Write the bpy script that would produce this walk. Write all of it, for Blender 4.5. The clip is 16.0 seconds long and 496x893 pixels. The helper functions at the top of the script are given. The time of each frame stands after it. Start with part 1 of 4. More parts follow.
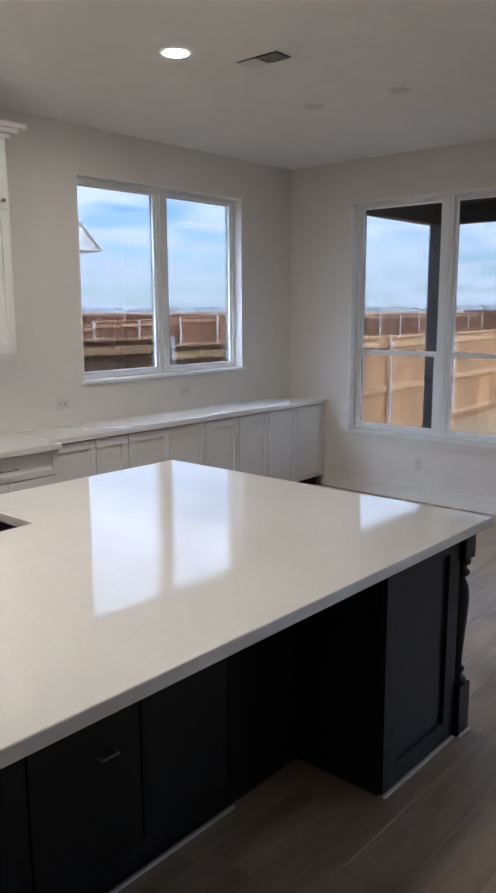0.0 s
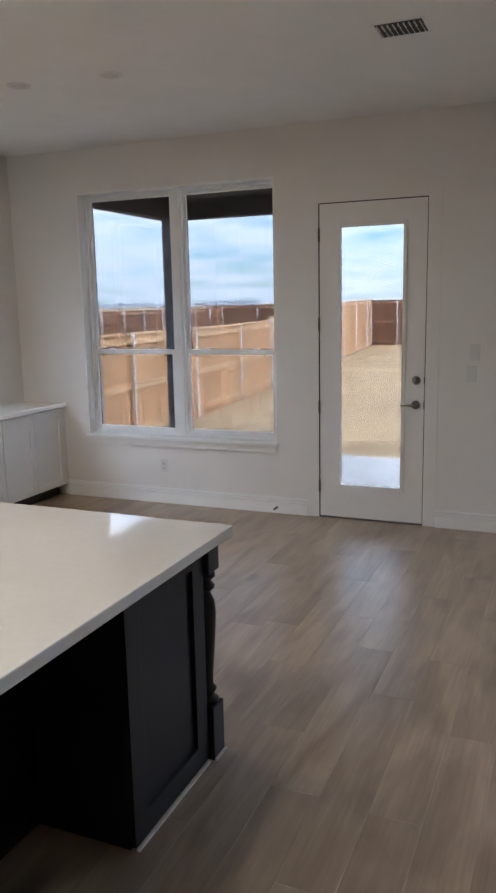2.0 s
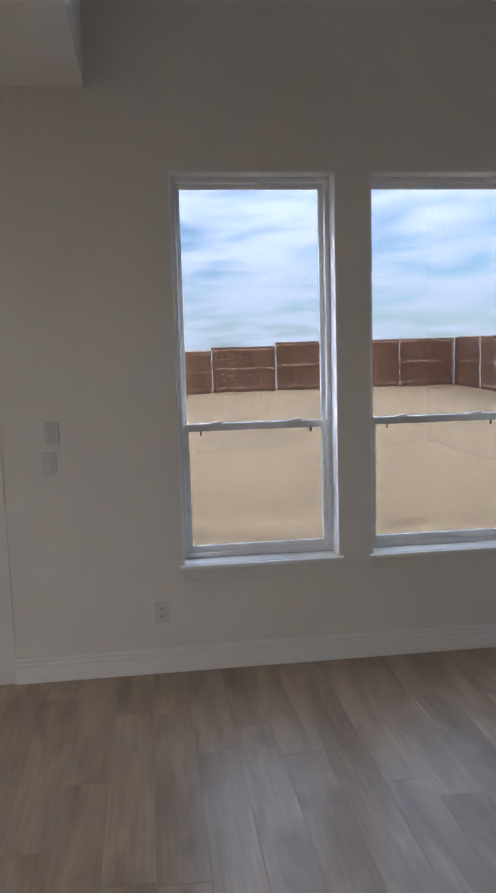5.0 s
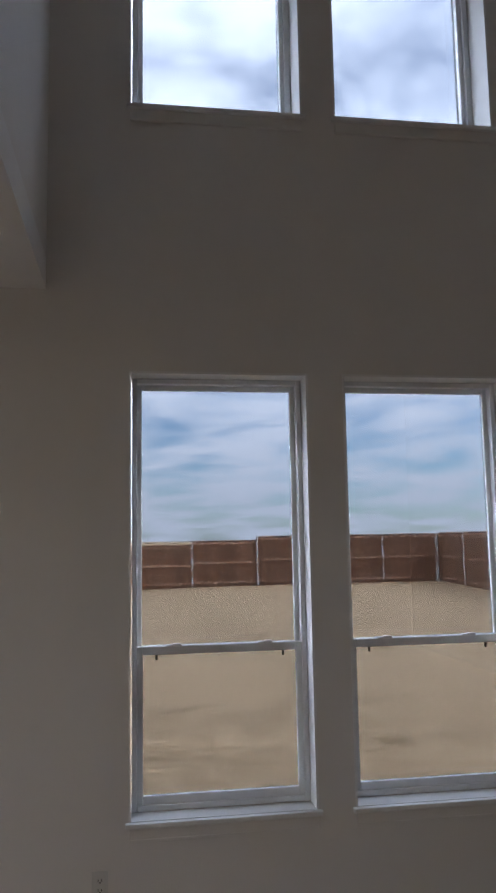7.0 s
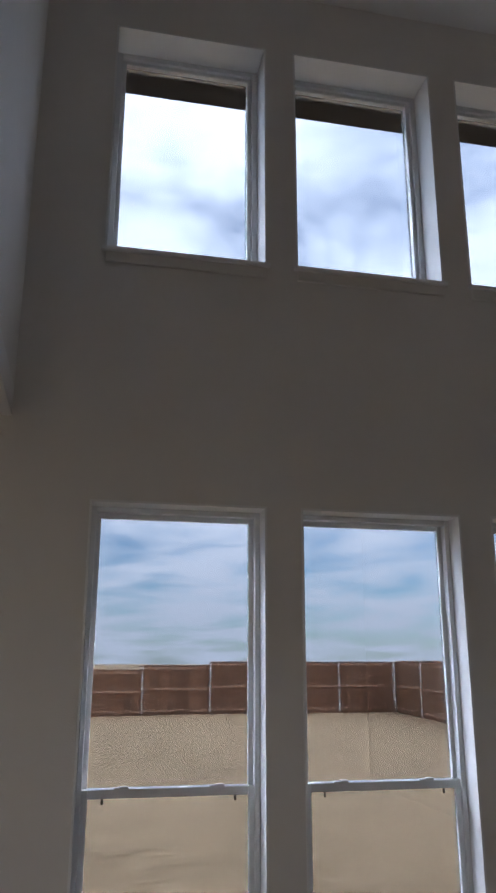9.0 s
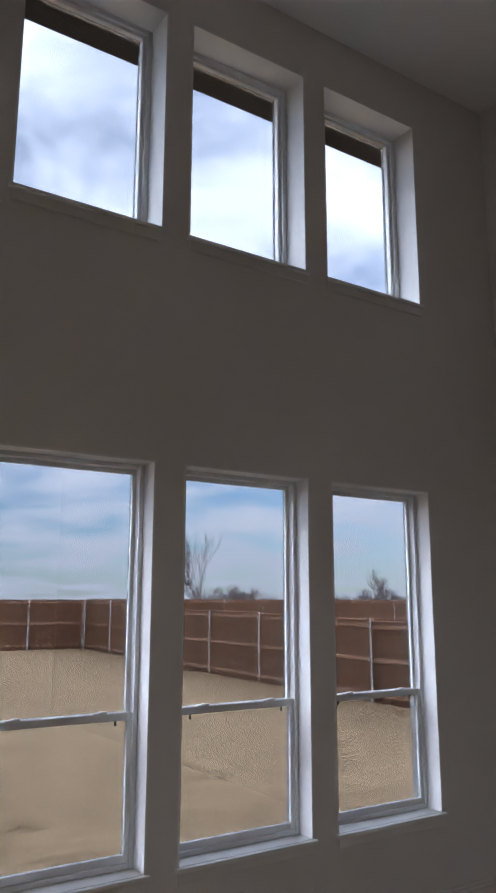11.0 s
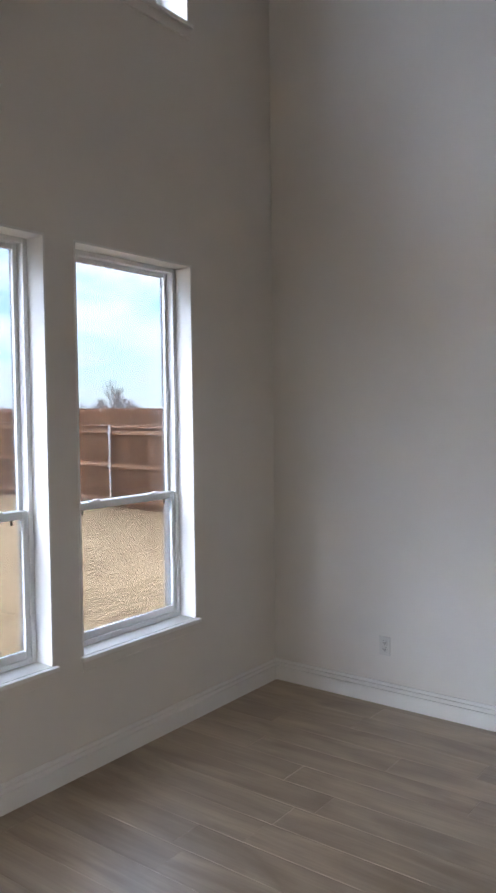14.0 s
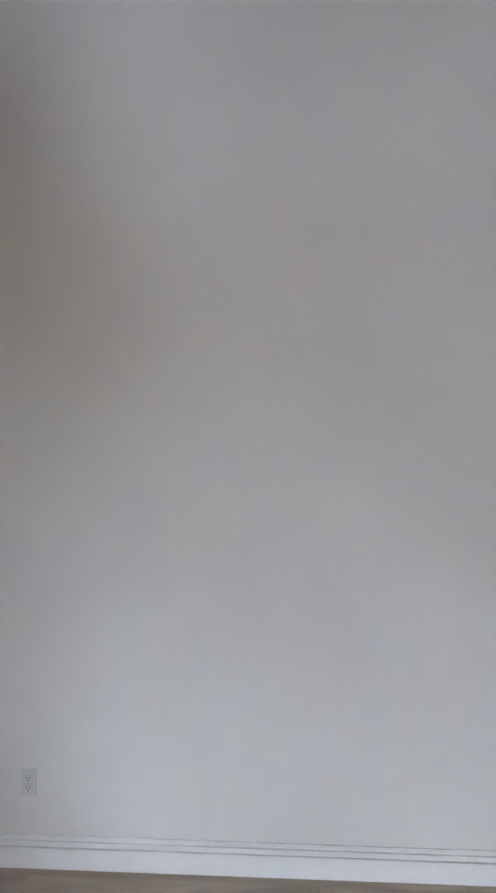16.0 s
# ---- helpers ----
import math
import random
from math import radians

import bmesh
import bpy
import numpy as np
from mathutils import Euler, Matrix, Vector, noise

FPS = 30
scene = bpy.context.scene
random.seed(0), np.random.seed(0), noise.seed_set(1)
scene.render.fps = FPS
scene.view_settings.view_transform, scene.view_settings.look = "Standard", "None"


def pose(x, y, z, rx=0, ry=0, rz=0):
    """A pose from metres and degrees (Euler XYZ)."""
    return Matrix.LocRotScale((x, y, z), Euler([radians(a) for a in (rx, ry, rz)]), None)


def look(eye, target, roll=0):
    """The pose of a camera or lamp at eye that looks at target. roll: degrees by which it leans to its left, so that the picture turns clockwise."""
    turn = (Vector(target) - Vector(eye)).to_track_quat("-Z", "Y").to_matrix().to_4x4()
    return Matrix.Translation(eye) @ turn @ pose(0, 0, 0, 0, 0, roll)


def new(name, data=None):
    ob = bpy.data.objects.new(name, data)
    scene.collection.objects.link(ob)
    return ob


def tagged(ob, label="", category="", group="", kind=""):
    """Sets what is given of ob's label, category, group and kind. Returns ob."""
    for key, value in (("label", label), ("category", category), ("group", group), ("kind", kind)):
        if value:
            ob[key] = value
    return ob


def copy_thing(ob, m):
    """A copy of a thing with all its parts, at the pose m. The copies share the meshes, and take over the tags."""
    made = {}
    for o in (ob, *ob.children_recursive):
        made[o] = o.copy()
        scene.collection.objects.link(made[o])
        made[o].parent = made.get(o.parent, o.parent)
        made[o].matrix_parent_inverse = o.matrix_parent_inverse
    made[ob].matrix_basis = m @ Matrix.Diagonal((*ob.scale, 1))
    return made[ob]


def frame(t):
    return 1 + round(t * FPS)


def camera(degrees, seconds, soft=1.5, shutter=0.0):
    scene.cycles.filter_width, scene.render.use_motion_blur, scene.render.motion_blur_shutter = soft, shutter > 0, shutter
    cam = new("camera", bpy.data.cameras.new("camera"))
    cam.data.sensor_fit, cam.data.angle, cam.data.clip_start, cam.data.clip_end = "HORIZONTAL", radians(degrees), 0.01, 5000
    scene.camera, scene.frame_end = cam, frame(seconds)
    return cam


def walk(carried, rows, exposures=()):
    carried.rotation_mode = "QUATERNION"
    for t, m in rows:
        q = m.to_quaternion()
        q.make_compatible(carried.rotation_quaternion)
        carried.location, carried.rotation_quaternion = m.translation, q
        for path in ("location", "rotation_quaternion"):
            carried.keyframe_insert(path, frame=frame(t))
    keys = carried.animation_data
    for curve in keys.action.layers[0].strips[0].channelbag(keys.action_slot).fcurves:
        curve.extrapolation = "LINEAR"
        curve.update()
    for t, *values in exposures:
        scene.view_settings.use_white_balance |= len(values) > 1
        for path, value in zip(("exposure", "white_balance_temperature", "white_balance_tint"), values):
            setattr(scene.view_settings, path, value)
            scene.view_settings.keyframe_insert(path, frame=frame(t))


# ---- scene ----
cam = camera(35.7, 16.0, soft=2.4)

PATH = [
    (0, (1.918, -6.119, 1.714), (0.6175, -4.641, 1.365), -0.25),
    (0.5, (1.931, -6.078, 1.724), (0.758, -4.500, 1.360), -0.69),
    (1, (1.901, -6.040, 1.722), (0.860, -4.371, 1.357), -1.15),
    (1.5, (1.877, -5.973, 1.720), (0.960, -4.232, 1.362), -1.40),
    (2, (1.843, -5.808, 1.718), (1.073, -3.998, 1.353), -1.20),
    (2.5, (1.786, -5.595, 1.707), (1.245, -3.701, 1.361), -1.86),
    (3, (1.694, -5.324, 1.710), (1.369, -3.386, 1.336), -2.49),
    (3.5, (1.674, -5.037, 1.706), (1.497, -3.087, 1.300), -1.94),
    (4, (1.649, -4.723, 1.696), (1.604, -2.762, 1.307), -1.59),
    (4.2, (1.610, -4.579, 1.702), (1.638, -2.614, 1.330), -1.65),
    (6.3, (1.851, -3.647, 1.804), (2.206, -1.680, 1.874), -1.63),
    (6.5, (1.849, -3.655, 1.815), (2.188, -1.688, 1.940), -1.46),
    (7, (1.835, -3.655, 1.834), (2.134, -1.693, 2.075), -0.99),
    (7.5, (1.827, -3.672, 1.857), (2.101, -1.727, 2.233), -0.57),
    (8, (1.814, -3.685, 1.871), (2.067, -1.758, 2.344), 0.14),
    (8.5, (1.812, -3.702, 1.878), (2.085, -1.796, 2.419), 0.55),
    (8.7, (1.814, -3.703, 1.881), (2.125, -1.805, 2.429), 0.43),
    (10.8, (1.864, -3.681, 1.899), (2.897, -2.021, 2.321), 0.28),
    (11, (1.873, -3.680, 1.894), (2.964, -2.052, 2.291), 0.12),
    (11.5, (1.900, -3.669, 1.885), (3.123, -2.116, 2.189), -0.17),
    (12, (1.917, -3.646, 1.867), (3.257, -2.174, 2.064), -0.42),
    (12.5, (1.942, -3.581, 1.841), (3.375, -2.188, 1.908), -0.19),
    (13, (2.067, -3.440, 1.810), (3.548, -2.096, 1.756), -0.59),
    (13.5, (2.238, -3.234, 1.818), (3.744, -1.921, 1.727), -0.31),
    (14, (2.440, -2.942, 1.804), (4.038, -1.743, 1.712), -0.67),
    (14.5, (2.699, -2.647, 1.796), (4.433, -1.651, 1.727), -0.61),
    (15, (2.945, -2.376, 1.831), (4.793, -1.612, 1.807), -0.59),
    (15.5, (3.130, -2.048, 1.828), (5.095, -1.676, 1.831), -0.07),
    (16, (3.378, -1.987, 1.771), (5.373, -1.849, 1.795), 0.05),
]
EXPOSURES = [(0, 5.12, 5600, 9), (2, 5.3, 5760, 9), (3.5, 5.4, 5760, 9), (4.2, 5.32, 5760, 10), (6.3, 4.64, 5950, 12), (7, 4.48, 5920, 12), (8.5, 4.54, 5820, 11), (11.2, 4.58, 6050, 13), (12.5, 5.2, 6350, 13), (13, 5.56, 6380, 12), (14, 5.58, 6050, 10), (15, 6.02, 5950, 9), (16, 5.88, 5950, 9)]
walk(cam, [(t, look(eye, target, roll)) for t, eye, target, roll in PATH], EXPOSURES)

# ---- world, sun and exposure ----
SUN_DIR = Vector((0.80, 0.03, 0.60)).normalized()
SKY_STRENGTH = 0.12
CLOUD_LOW, CLOUD_HIGH = 6.4, 17.0


def build_world():
    world = bpy.data.worlds.new("sky")
    scene.world = world
    world.use_nodes = True
    nt = world.node_tree
    nt.nodes.clear()
    out = nt.nodes.new("ShaderNodeOutputWorld")
    bg = nt.nodes.new("ShaderNodeBackground")
    sky = nt.nodes.new("ShaderNodeTexSky")
    sky.sky_type = "NISHITA"
    sky.sun_disc = False
    sky.sun_elevation = math.asin(SUN_DIR.z)
    sky.sun_rotation = math.atan2(SUN_DIR.x, SUN_DIR.y)
    sky.air_density, sky.dust_density, sky.ozone_density = 1.0, 0.6, 2.0
    tc = nt.nodes.new("ShaderNodeTexCoord")
    # the clouds lie on a flat layer: streaks towards the horizon, puffs overhead
    height = nt.nodes.new("ShaderNodeMath")
    height.operation = "ADD"
    height.inputs[1].default_value = 0.15
    flat = nt.nodes.new("ShaderNodeVectorMath")
    flat.operation = "DIVIDE"
    divisor = nt.nodes.new("ShaderNodeCombineXYZ")
    n1 = nt.nodes.new("ShaderNodeTexNoise")
    n1.inputs["Scale"].default_value = 2.3
    n1.inputs["Detail"].default_value = 9
    n1.inputs["Roughness"].default_value = 0.6
    n1.inputs["Distortion"].default_value = 0.25
    ramp = nt.nodes.new("ShaderNodeValToRGB")
    ramp.color_ramp.elements[0].position = 0.28
    ramp.color_ramp.elements[1].position = 0.58
    # clouds are brighter overhead and towards the veiled sun
    dot = nt.nodes.new("ShaderNodeVectorMath")
    dot.operation = "DOT_PRODUCT"
    dot.inputs[1].default_value = SUN_DIR
    sep = nt.nodes.new("ShaderNodeSeparateXYZ")

    def ranged(a, b, c, d):
        n = nt.nodes.new("ShaderNodeMapRange")
        for k, v in (("From Min", a), ("From Max", b), ("To Min", c), ("To Max", d)):
            n.inputs[k].default_value = v
        return n

    glow = ranged(0.72, 1.0, 1.0, 1.8)
    rise = ranged(0.05, 0.65, CLOUD_LOW, CLOUD_HIGH)
    level = nt.nodes.new("ShaderNodeMath")
    level.operation = "MULTIPLY"
    tint = nt.nodes.new("ShaderNodeVectorMath")
    tint.operation = "SCALE"
    tint.inputs[0].default_value = (0.90, 0.97, 1.07)
    cool = nt.nodes.new("ShaderNodeMix")
    cool.data_type = "RGBA"
    cool.blend_type = "MULTIPLY"
    cool.inputs[0].default_value = 1.0
    cool.inputs[7].default_value = (0.68, 0.88, 1.02, 1)
    mix = nt.nodes.new("ShaderNodeMix")
    mix.data_type = "RGBA"
    l = nt.links.new
    l(tc.outputs["Generated"], sep.inputs[0])
    l(sep.outputs["Z"], height.inputs[0])
    for axis in ("X", "Y", "Z"):
        l(height.outputs[0], divisor.inputs[axis])
    l(tc.outputs["Generated"], flat.inputs[0])
    l(divisor.outputs[0], flat.inputs[1])
    l(flat.outputs[0], n1.inputs["Vector"])
    l(n1.outputs["Fac"], ramp.inputs["Fac"])
    l(tc.outputs["Generated"], dot.inputs[0])
    l(dot.outputs["Value"], glow.inputs["Value"])
    l(sep.outputs["Z"], rise.inputs["Value"])
    l(glow.outputs["Result"], level.inputs[0])
    l(rise.outputs["Result"], level.inputs[1])
    l(level.outputs[0], tint.inputs["Scale"])
    l(ramp.outputs["Color"], mix.inputs[0])
    l(sky.outputs["Color"], cool.inputs[6])
    l(cool.outputs[2], mix.inputs[6])
    l(tint.outputs[0], mix.inputs[7])
    l(mix.outputs[2], bg.inputs["Color"])
    bg.inputs["Strength"].default_value = SKY_STRENGTH
    l(bg.outputs["Background"], out.inputs["Surface"])


build_world()
sun_data = bpy.data.lights.new("sun", "SUN")
sun_data.energy = 0.8
sun_data.angle = radians(10)
sun_data.color = (1.0, 0.95, 0.88)
sun = new("sun", sun_data)
sun.matrix_world = look(SUN_DIR * 60, (0, 0, 0))


# ---- materials ----
def material(name, base, rough=0.5, metal=0.0, grain=0.0, scale=8.0, stretch=(1, 1, 1), bump=0.0, bump_scale=60.0,
             vary=0.0, stain=0.0, stain_scale=1.2, coat=0.0, space="Object", island=False, spec=0.5):
    m = bpy.data.materials.new(name)
    m.use_nodes = True
    nt = m.node_tree
    b = nt.nodes["Principled BSDF"]
    b.inputs["Roughness"].default_value = rough
    b.inputs["Metallic"].default_value = metal
    b.inputs["Coat Weight"].default_value = coat
    b.inputs["Coat Roughness"].default_value = 0.08
    b.inputs["Specular IOR Level"].default_value = spec
    l = nt.links.new
    tc = nt.nodes.new("ShaderNodeTexCoord")
    mp = nt.nodes.new("ShaderNodeMapping")
    mp.inputs["Scale"].default_value = stretch
    l(tc.outputs[space], mp.inputs["Vector"])
    info = nt.nodes.new("ShaderNodeObjectInfo")
    if vary:
        off = nt.nodes.new("ShaderNodeVectorMath")
        off.operation = "SCALE"
        off.inputs["Scale"].default_value = 37.0
        comb = nt.nodes.new("ShaderNodeCombineXYZ")
        for i in range(3):
            l(info.outputs["Random"], comb.inputs[i])
        l(comb.outputs[0], off.inputs[0])
        l(off.outputs[0], mp.inputs["Location"])

    def noise_fac(sc, lo, hi, detail=5.0, rough_=0.6):
        n = nt.nodes.new("ShaderNodeTexNoise")
        n.inputs["Scale"].default_value = sc
        n.inputs["Detail"].default_value = detail
        n.inputs["Roughness"].default_value = rough_
        l(mp.outputs["Vector"], n.inputs["Vector"])
        r = nt.nodes.new("ShaderNodeMapRange")
        r.inputs["From Min"].default_value = 0.3
        r.inputs["From Max"].default_value = 0.7
        r.inputs["To Min"].default_value = lo
        r.inputs["To Max"].default_value = hi
        l(n.outputs["Fac"], r.inputs["Value"])
        return r.outputs["Result"]

    color = nt.nodes.new("ShaderNodeRGB")
    color.outputs[0].default_value = (*base, 1)
    sock = color.outputs[0]

    def times(value):
        nonlocal sock
        mx = nt.nodes.new("ShaderNodeVectorMath")
        mx.operation = "SCALE"
        l(sock, mx.inputs[0])
        l(value, mx.inputs["Scale"])
        sock = mx.outputs[0]

    if grain:
        times(noise_fac(scale, 1 - grain, 1 + grain))
    if stain:
        times(noise_fac(stain_scale, 1 - stain, 1 + stain, 3.0))
    if vary:
        r = nt.nodes.new("ShaderNodeMapRange")
        r.inputs["To Min"].default_value = 1 - vary
        r.inputs["To Max"].default_value = 1 + vary
        l(info.outputs["Random"], r.inputs["Value"])
        times(r.outputs["Result"])
    if island:
        geo = nt.nodes.new("ShaderNodeNewGeometry")
        r = nt.nodes.new("ShaderNodeMapRange")
        r.inputs["To Min"].default_value = 0.68
        r.inputs["To Max"].default_value = 1.32
        l(geo.outputs["Random Per Island"], r.inputs["Value"])
        times(r.outputs["Result"])
    l(sock, b.inputs["Base Color"])
    if bump:
        n = nt.nodes.new("ShaderNodeTexNoise")
        n.inputs["Scale"].default_value = bump_scale
        n.inputs["Detail"].default_value = 4
        l(mp.outputs["Vector"], n.inputs["Vector"])
        bp = nt.nodes.new("ShaderNodeBump")
        bp.inputs["Strength"].default_value = bump
        bp.inputs["Distance"].default_value = 0.01
        l(n.outputs["Fac"], bp.inputs["Height"])
        l(bp.outputs["Normal"], b.inputs["Normal"])
    return m


def glass_material(name, tint):
    """Glass: a straight pass, tinted dark to dim the bright view outdoors, and a Fresnel gloss."""
    m = bpy.data.materials.new(name)
    m.use_nodes = True
    nt = m.node_tree
    nt.nodes.remove(nt.nodes["Principled BSDF"])
    out = nt.nodes["Material Output"]
    tr = nt.nodes.new("ShaderNodeBsdfTransparent")
    tr.inputs["Color"].default_value = (*tint, 1)
    gl = nt.nodes.new("ShaderNodeBsdfGlossy")
    gl.inputs["Roughness"].default_value = 0.0
    lw = nt.nodes.new("ShaderNodeLayerWeight")
    lw.inputs["Blend"].default_value = 0.5
    pw = nt.nodes.new("ShaderNodeMath")
    pw.operation = "POWER"
    pw.inputs[1].default_value = 5.0
    nt.links.new(lw.outputs["Facing"], pw.inputs[0])
    fr = nt.nodes.new("ShaderNodeMapRange")
    fr.inputs["To Min"].default_value = 0.025
    nt.links.new(pw.outputs[0], fr.inputs["Value"])
    mx = nt.nodes.new("ShaderNodeMixShader")
    nt.links.new(fr.outputs[0], mx.inputs[0])
    nt.links.new(tr.outputs[0], mx.inputs[1])
    nt.links.new(gl.outputs[0], mx.inputs[2])
    nt.links.new(mx.outputs[0], out.inputs["Surface"])
    return m


def emitter(name, color, strength):
    m = bpy.data.materials.new(name)
    m.use_nodes = True
    b = m.node_tree.nodes["Principled BSDF"]
    b.inputs["Base Color"].default_value = (0.8, 0.8, 0.8, 1)
    b.inputs["Emission Color"].default_value = (*color, 1)
    b.inputs["Emission Strength"].default_value = strength
    return m


WALL = material("wall_paint", (0.76, 0.735, 0.70), 0.75, grain=0.015, scale=3, bump=0.12, bump_scale=140, stain=0.02, stain_scale=0.7)
CEIL = material("ceiling_paint", (0.82, 0.81, 0.79), 0.9, grain=0.02, scale=4, bump=0.2, bump_scale=90, stain=0.02)
TRIM = material("trim_paint", (0.83, 0.825, 0.81), 0.35, grain=0.01, bump=0.03, bump_scale=30, stain=0.015)
DOORPAINT = material("door_paint", (0.76, 0.74, 0.71), 0.42, grain=0.015, bump=0.04, bump_scale=40, stain=0.02)
VINYL = material("white_vinyl", (0.78, 0.79, 0.80), 0.38, grain=0.01, stain=0.02)
CABWHITE = material("white_cabinet_paint", (0.78, 0.77, 0.75), 0.38, grain=0.012, bump=0.03, bump_scale=40, stain=0.02)
# near-black, for shade painted into gaps and for small dark parts
GAP = material("gap_shade_and_dark_parts", (0.03, 0.028, 0.026), 0.8)
QUARTZ = material("white_quartz", (0.84, 0.82, 0.79), 0.05, grain=0.02, scale=40, stain=0.025, stain_scale=2.5, spec=1.0, coat=1.0)
BLACK = material("black_cabinet_paint", (0.007, 0.007, 0.008), 0.36, spec=0.28, grain=0.1, scale=20, bump=0.03, bump_scale=60)
SINK = material("black_composite", (0.012, 0.012, 0.013), 0.45, grain=0.2, scale=80)
NICKEL = material("satin_nickel", (0.32, 0.30, 0.28), 0.32, 1.0, grain=0.06, scale=30)
BRONZE = material("dark_hinge_metal", (0.10, 0.09, 0.08), 0.45, 0.8, grain=0.1, scale=40)
PLATE = material("cover_plate_plastic", (0.66, 0.65, 0.625), 0.35, grain=0.01)
SLOT = material("slot_dark", (0.02, 0.02, 0.02), 0.6)
CAULK = material("pale_shoe_line", (0.80, 0.78, 0.75), 0.5, grain=0.1)
VENTGREY = material("vent_enamel", (0.70, 0.69, 0.66), 0.4, grain=0.02)
CANRING = material("can_trim", (0.74, 0.72, 0.69), 0.5, grain=0.03)
LENS_OFF = material("dim_lens", (0.66, 0.64, 0.61), 0.5, grain=0.03)
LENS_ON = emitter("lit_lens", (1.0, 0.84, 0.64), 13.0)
GLASS = glass_material("window_glass", (0.166, 0.169, 0.175))
DOORGLASS = glass_material("door_glass", (0.186, 0.188, 0.192))
SOFFIT = material("dark_brown_soffit", (0.030, 0.028, 0.027), 0.7, grain=0.15, scale=6)
POSTWOOD = material("brown_painted_post", (0.06, 0.055, 0.055), 0.7, grain=0.15, scale=8)
CONCRETE = material("patio_concrete", (0.55, 0.53, 0.50), 0.85, grain=0.08, scale=12, bump=0.2, bump_scale=50, stain=0.08)
CEDAR = material("new_cedar", (0.47, 0.255, 0.115), 0.75, grain=0.24, scale=4, stretch=(6, 6, 0.7), bump=0.15, vary=0.28)
CEDARRAIL = material("cedar_rail", (0.60, 0.375, 0.19), 0.75, grain=0.14, scale=4, stretch=(1, 1, 6))
STAINED = material("stained_cedar", (0.185, 0.090, 0.042), 0.75, grain=0.22, scale=3, stretch=(5, 5, 0.6), bump=0.15, vary=0.36)
STAINED_FAR = material("stained_cedar_boards", (0.185, 0.085, 0.040), 0.8, grain=0.18, scale=3, stretch=(5, 5, 0.6), island=True)
STAINEDRAIL = material("stained_rail", (0.40, 0.225, 0.13), 0.75, grain=0.12, scale=3)
# weathered boards, darkened further for the shade between the houses
WEATHERED_SHADED = material("shaded_weathered_cedar", (0.20, 0.115, 0.065), 0.85, grain=0.25, scale=3, stretch=(5, 5, 0.6), vary=0.25)
GALV = material("galvanised_steel", (0.70, 0.67, 0.62), 0.5, 0.1, grain=0.06, scale=12)
BARK = material("bark", (0.20, 0.155, 0.135), 0.9, grain=0.2, scale=6)
# blue-grey puts the haze of distance into the trees' colour
DISTANCE = material("haze_tinted_distance", (0.40, 0.45, 0.52), 1.0, grain=0.15, scale=0.05)
SIDING = material("pale_siding", (0.75, 0.74, 0.72), 0.7, grain=0.03)


def lawn_material():
    """Dormant grass: broad worn bands, clumps and fine blades, in tan and brown."""
    m = bpy.data.materials.new("dormant_grass")
    m.use_nodes = True
    nt = m.node_tree
    l = nt.links.new
    b = nt.nodes["Principled BSDF"]
    b.inputs["Roughness"].default_value = 0.95
    b.inputs["Specular IOR Level"].default_value = 0.15
    tc = nt.nodes.new("ShaderNodeTexCoord")

    def layer(scale, stretch, detail, lo, hi, f0=0.32, f1=0.68):
        mp = nt.nodes.new("ShaderNodeMapping")
        mp.inputs["Scale"].default_value = stretch
        n = nt.nodes.new("ShaderNodeTexNoise")
        n.inputs["Scale"].default_value = scale
        n.inputs["Detail"].default_value = detail
        n.inputs["Roughness"].default_value = 0.65
        r = nt.nodes.new("ShaderNodeMapRange")
        for k, v in (("From Min", f0), ("From Max", f1), ("To Min", lo), ("To Max", hi)):
            r.inputs[k].default_value = v
        l(tc.outputs["Object"], mp.inputs["Vector"])
        l(mp.outputs["Vector"], n.inputs["Vector"])
        l(n.outputs["Fac"], r.inputs["Value"])
        return n.outputs["Fac"], r.outputs["Result"]

    fine, fine_f = layer(34.0, (1, 1, 1), 5.0, 0.72, 1.26)
    clump, clump_f = layer(7.0, (0.42, 1.5, 1), 6.0, 0.76, 1.16, 0.36, 0.60)
    band, band_f = layer(0.7, (0.5, 1.6, 1), 5.0, 0.84, 1.14)
    ramp = nt.nodes.new("ShaderNodeValToRGB")
    ramp.color_ramp.elements[0].position, ramp.color_ramp.elements[0].color = 0.34, (0.300, 0.196, 0.098, 1)
    ramp.color_ramp.elements[1].position, ramp.color_ramp.elements[1].color = 0.62, (0.395, 0.272, 0.150, 1)
    l(clump, ramp.inputs["Fac"])
    sock = ramp.outputs["Color"]
    for f in (fine_f, clump_f, band_f):
        mx = nt.nodes.new("ShaderNodeVectorMath")
        mx.operation = "SCALE"
        l(sock, mx.inputs[0])
        l(f, mx.inputs["Scale"])
        sock = mx.outputs[0]
    l(sock, b.inputs["Base Color"])
    bp = nt.nodes.new("ShaderNodeBump")
    bp.inputs["Strength"].default_value = 0.15
    bp.inputs["Distance"].default_value = 0.02
    l(clump, bp.inputs["Height"])
    l(bp.outputs["Normal"], b.inputs["Normal"])
    return m


LAWN = lawn_material()
BLADES = material("dry_grass_blades", (0.21, 0.135, 0.066), 0.95, island=True, spec=0.15)


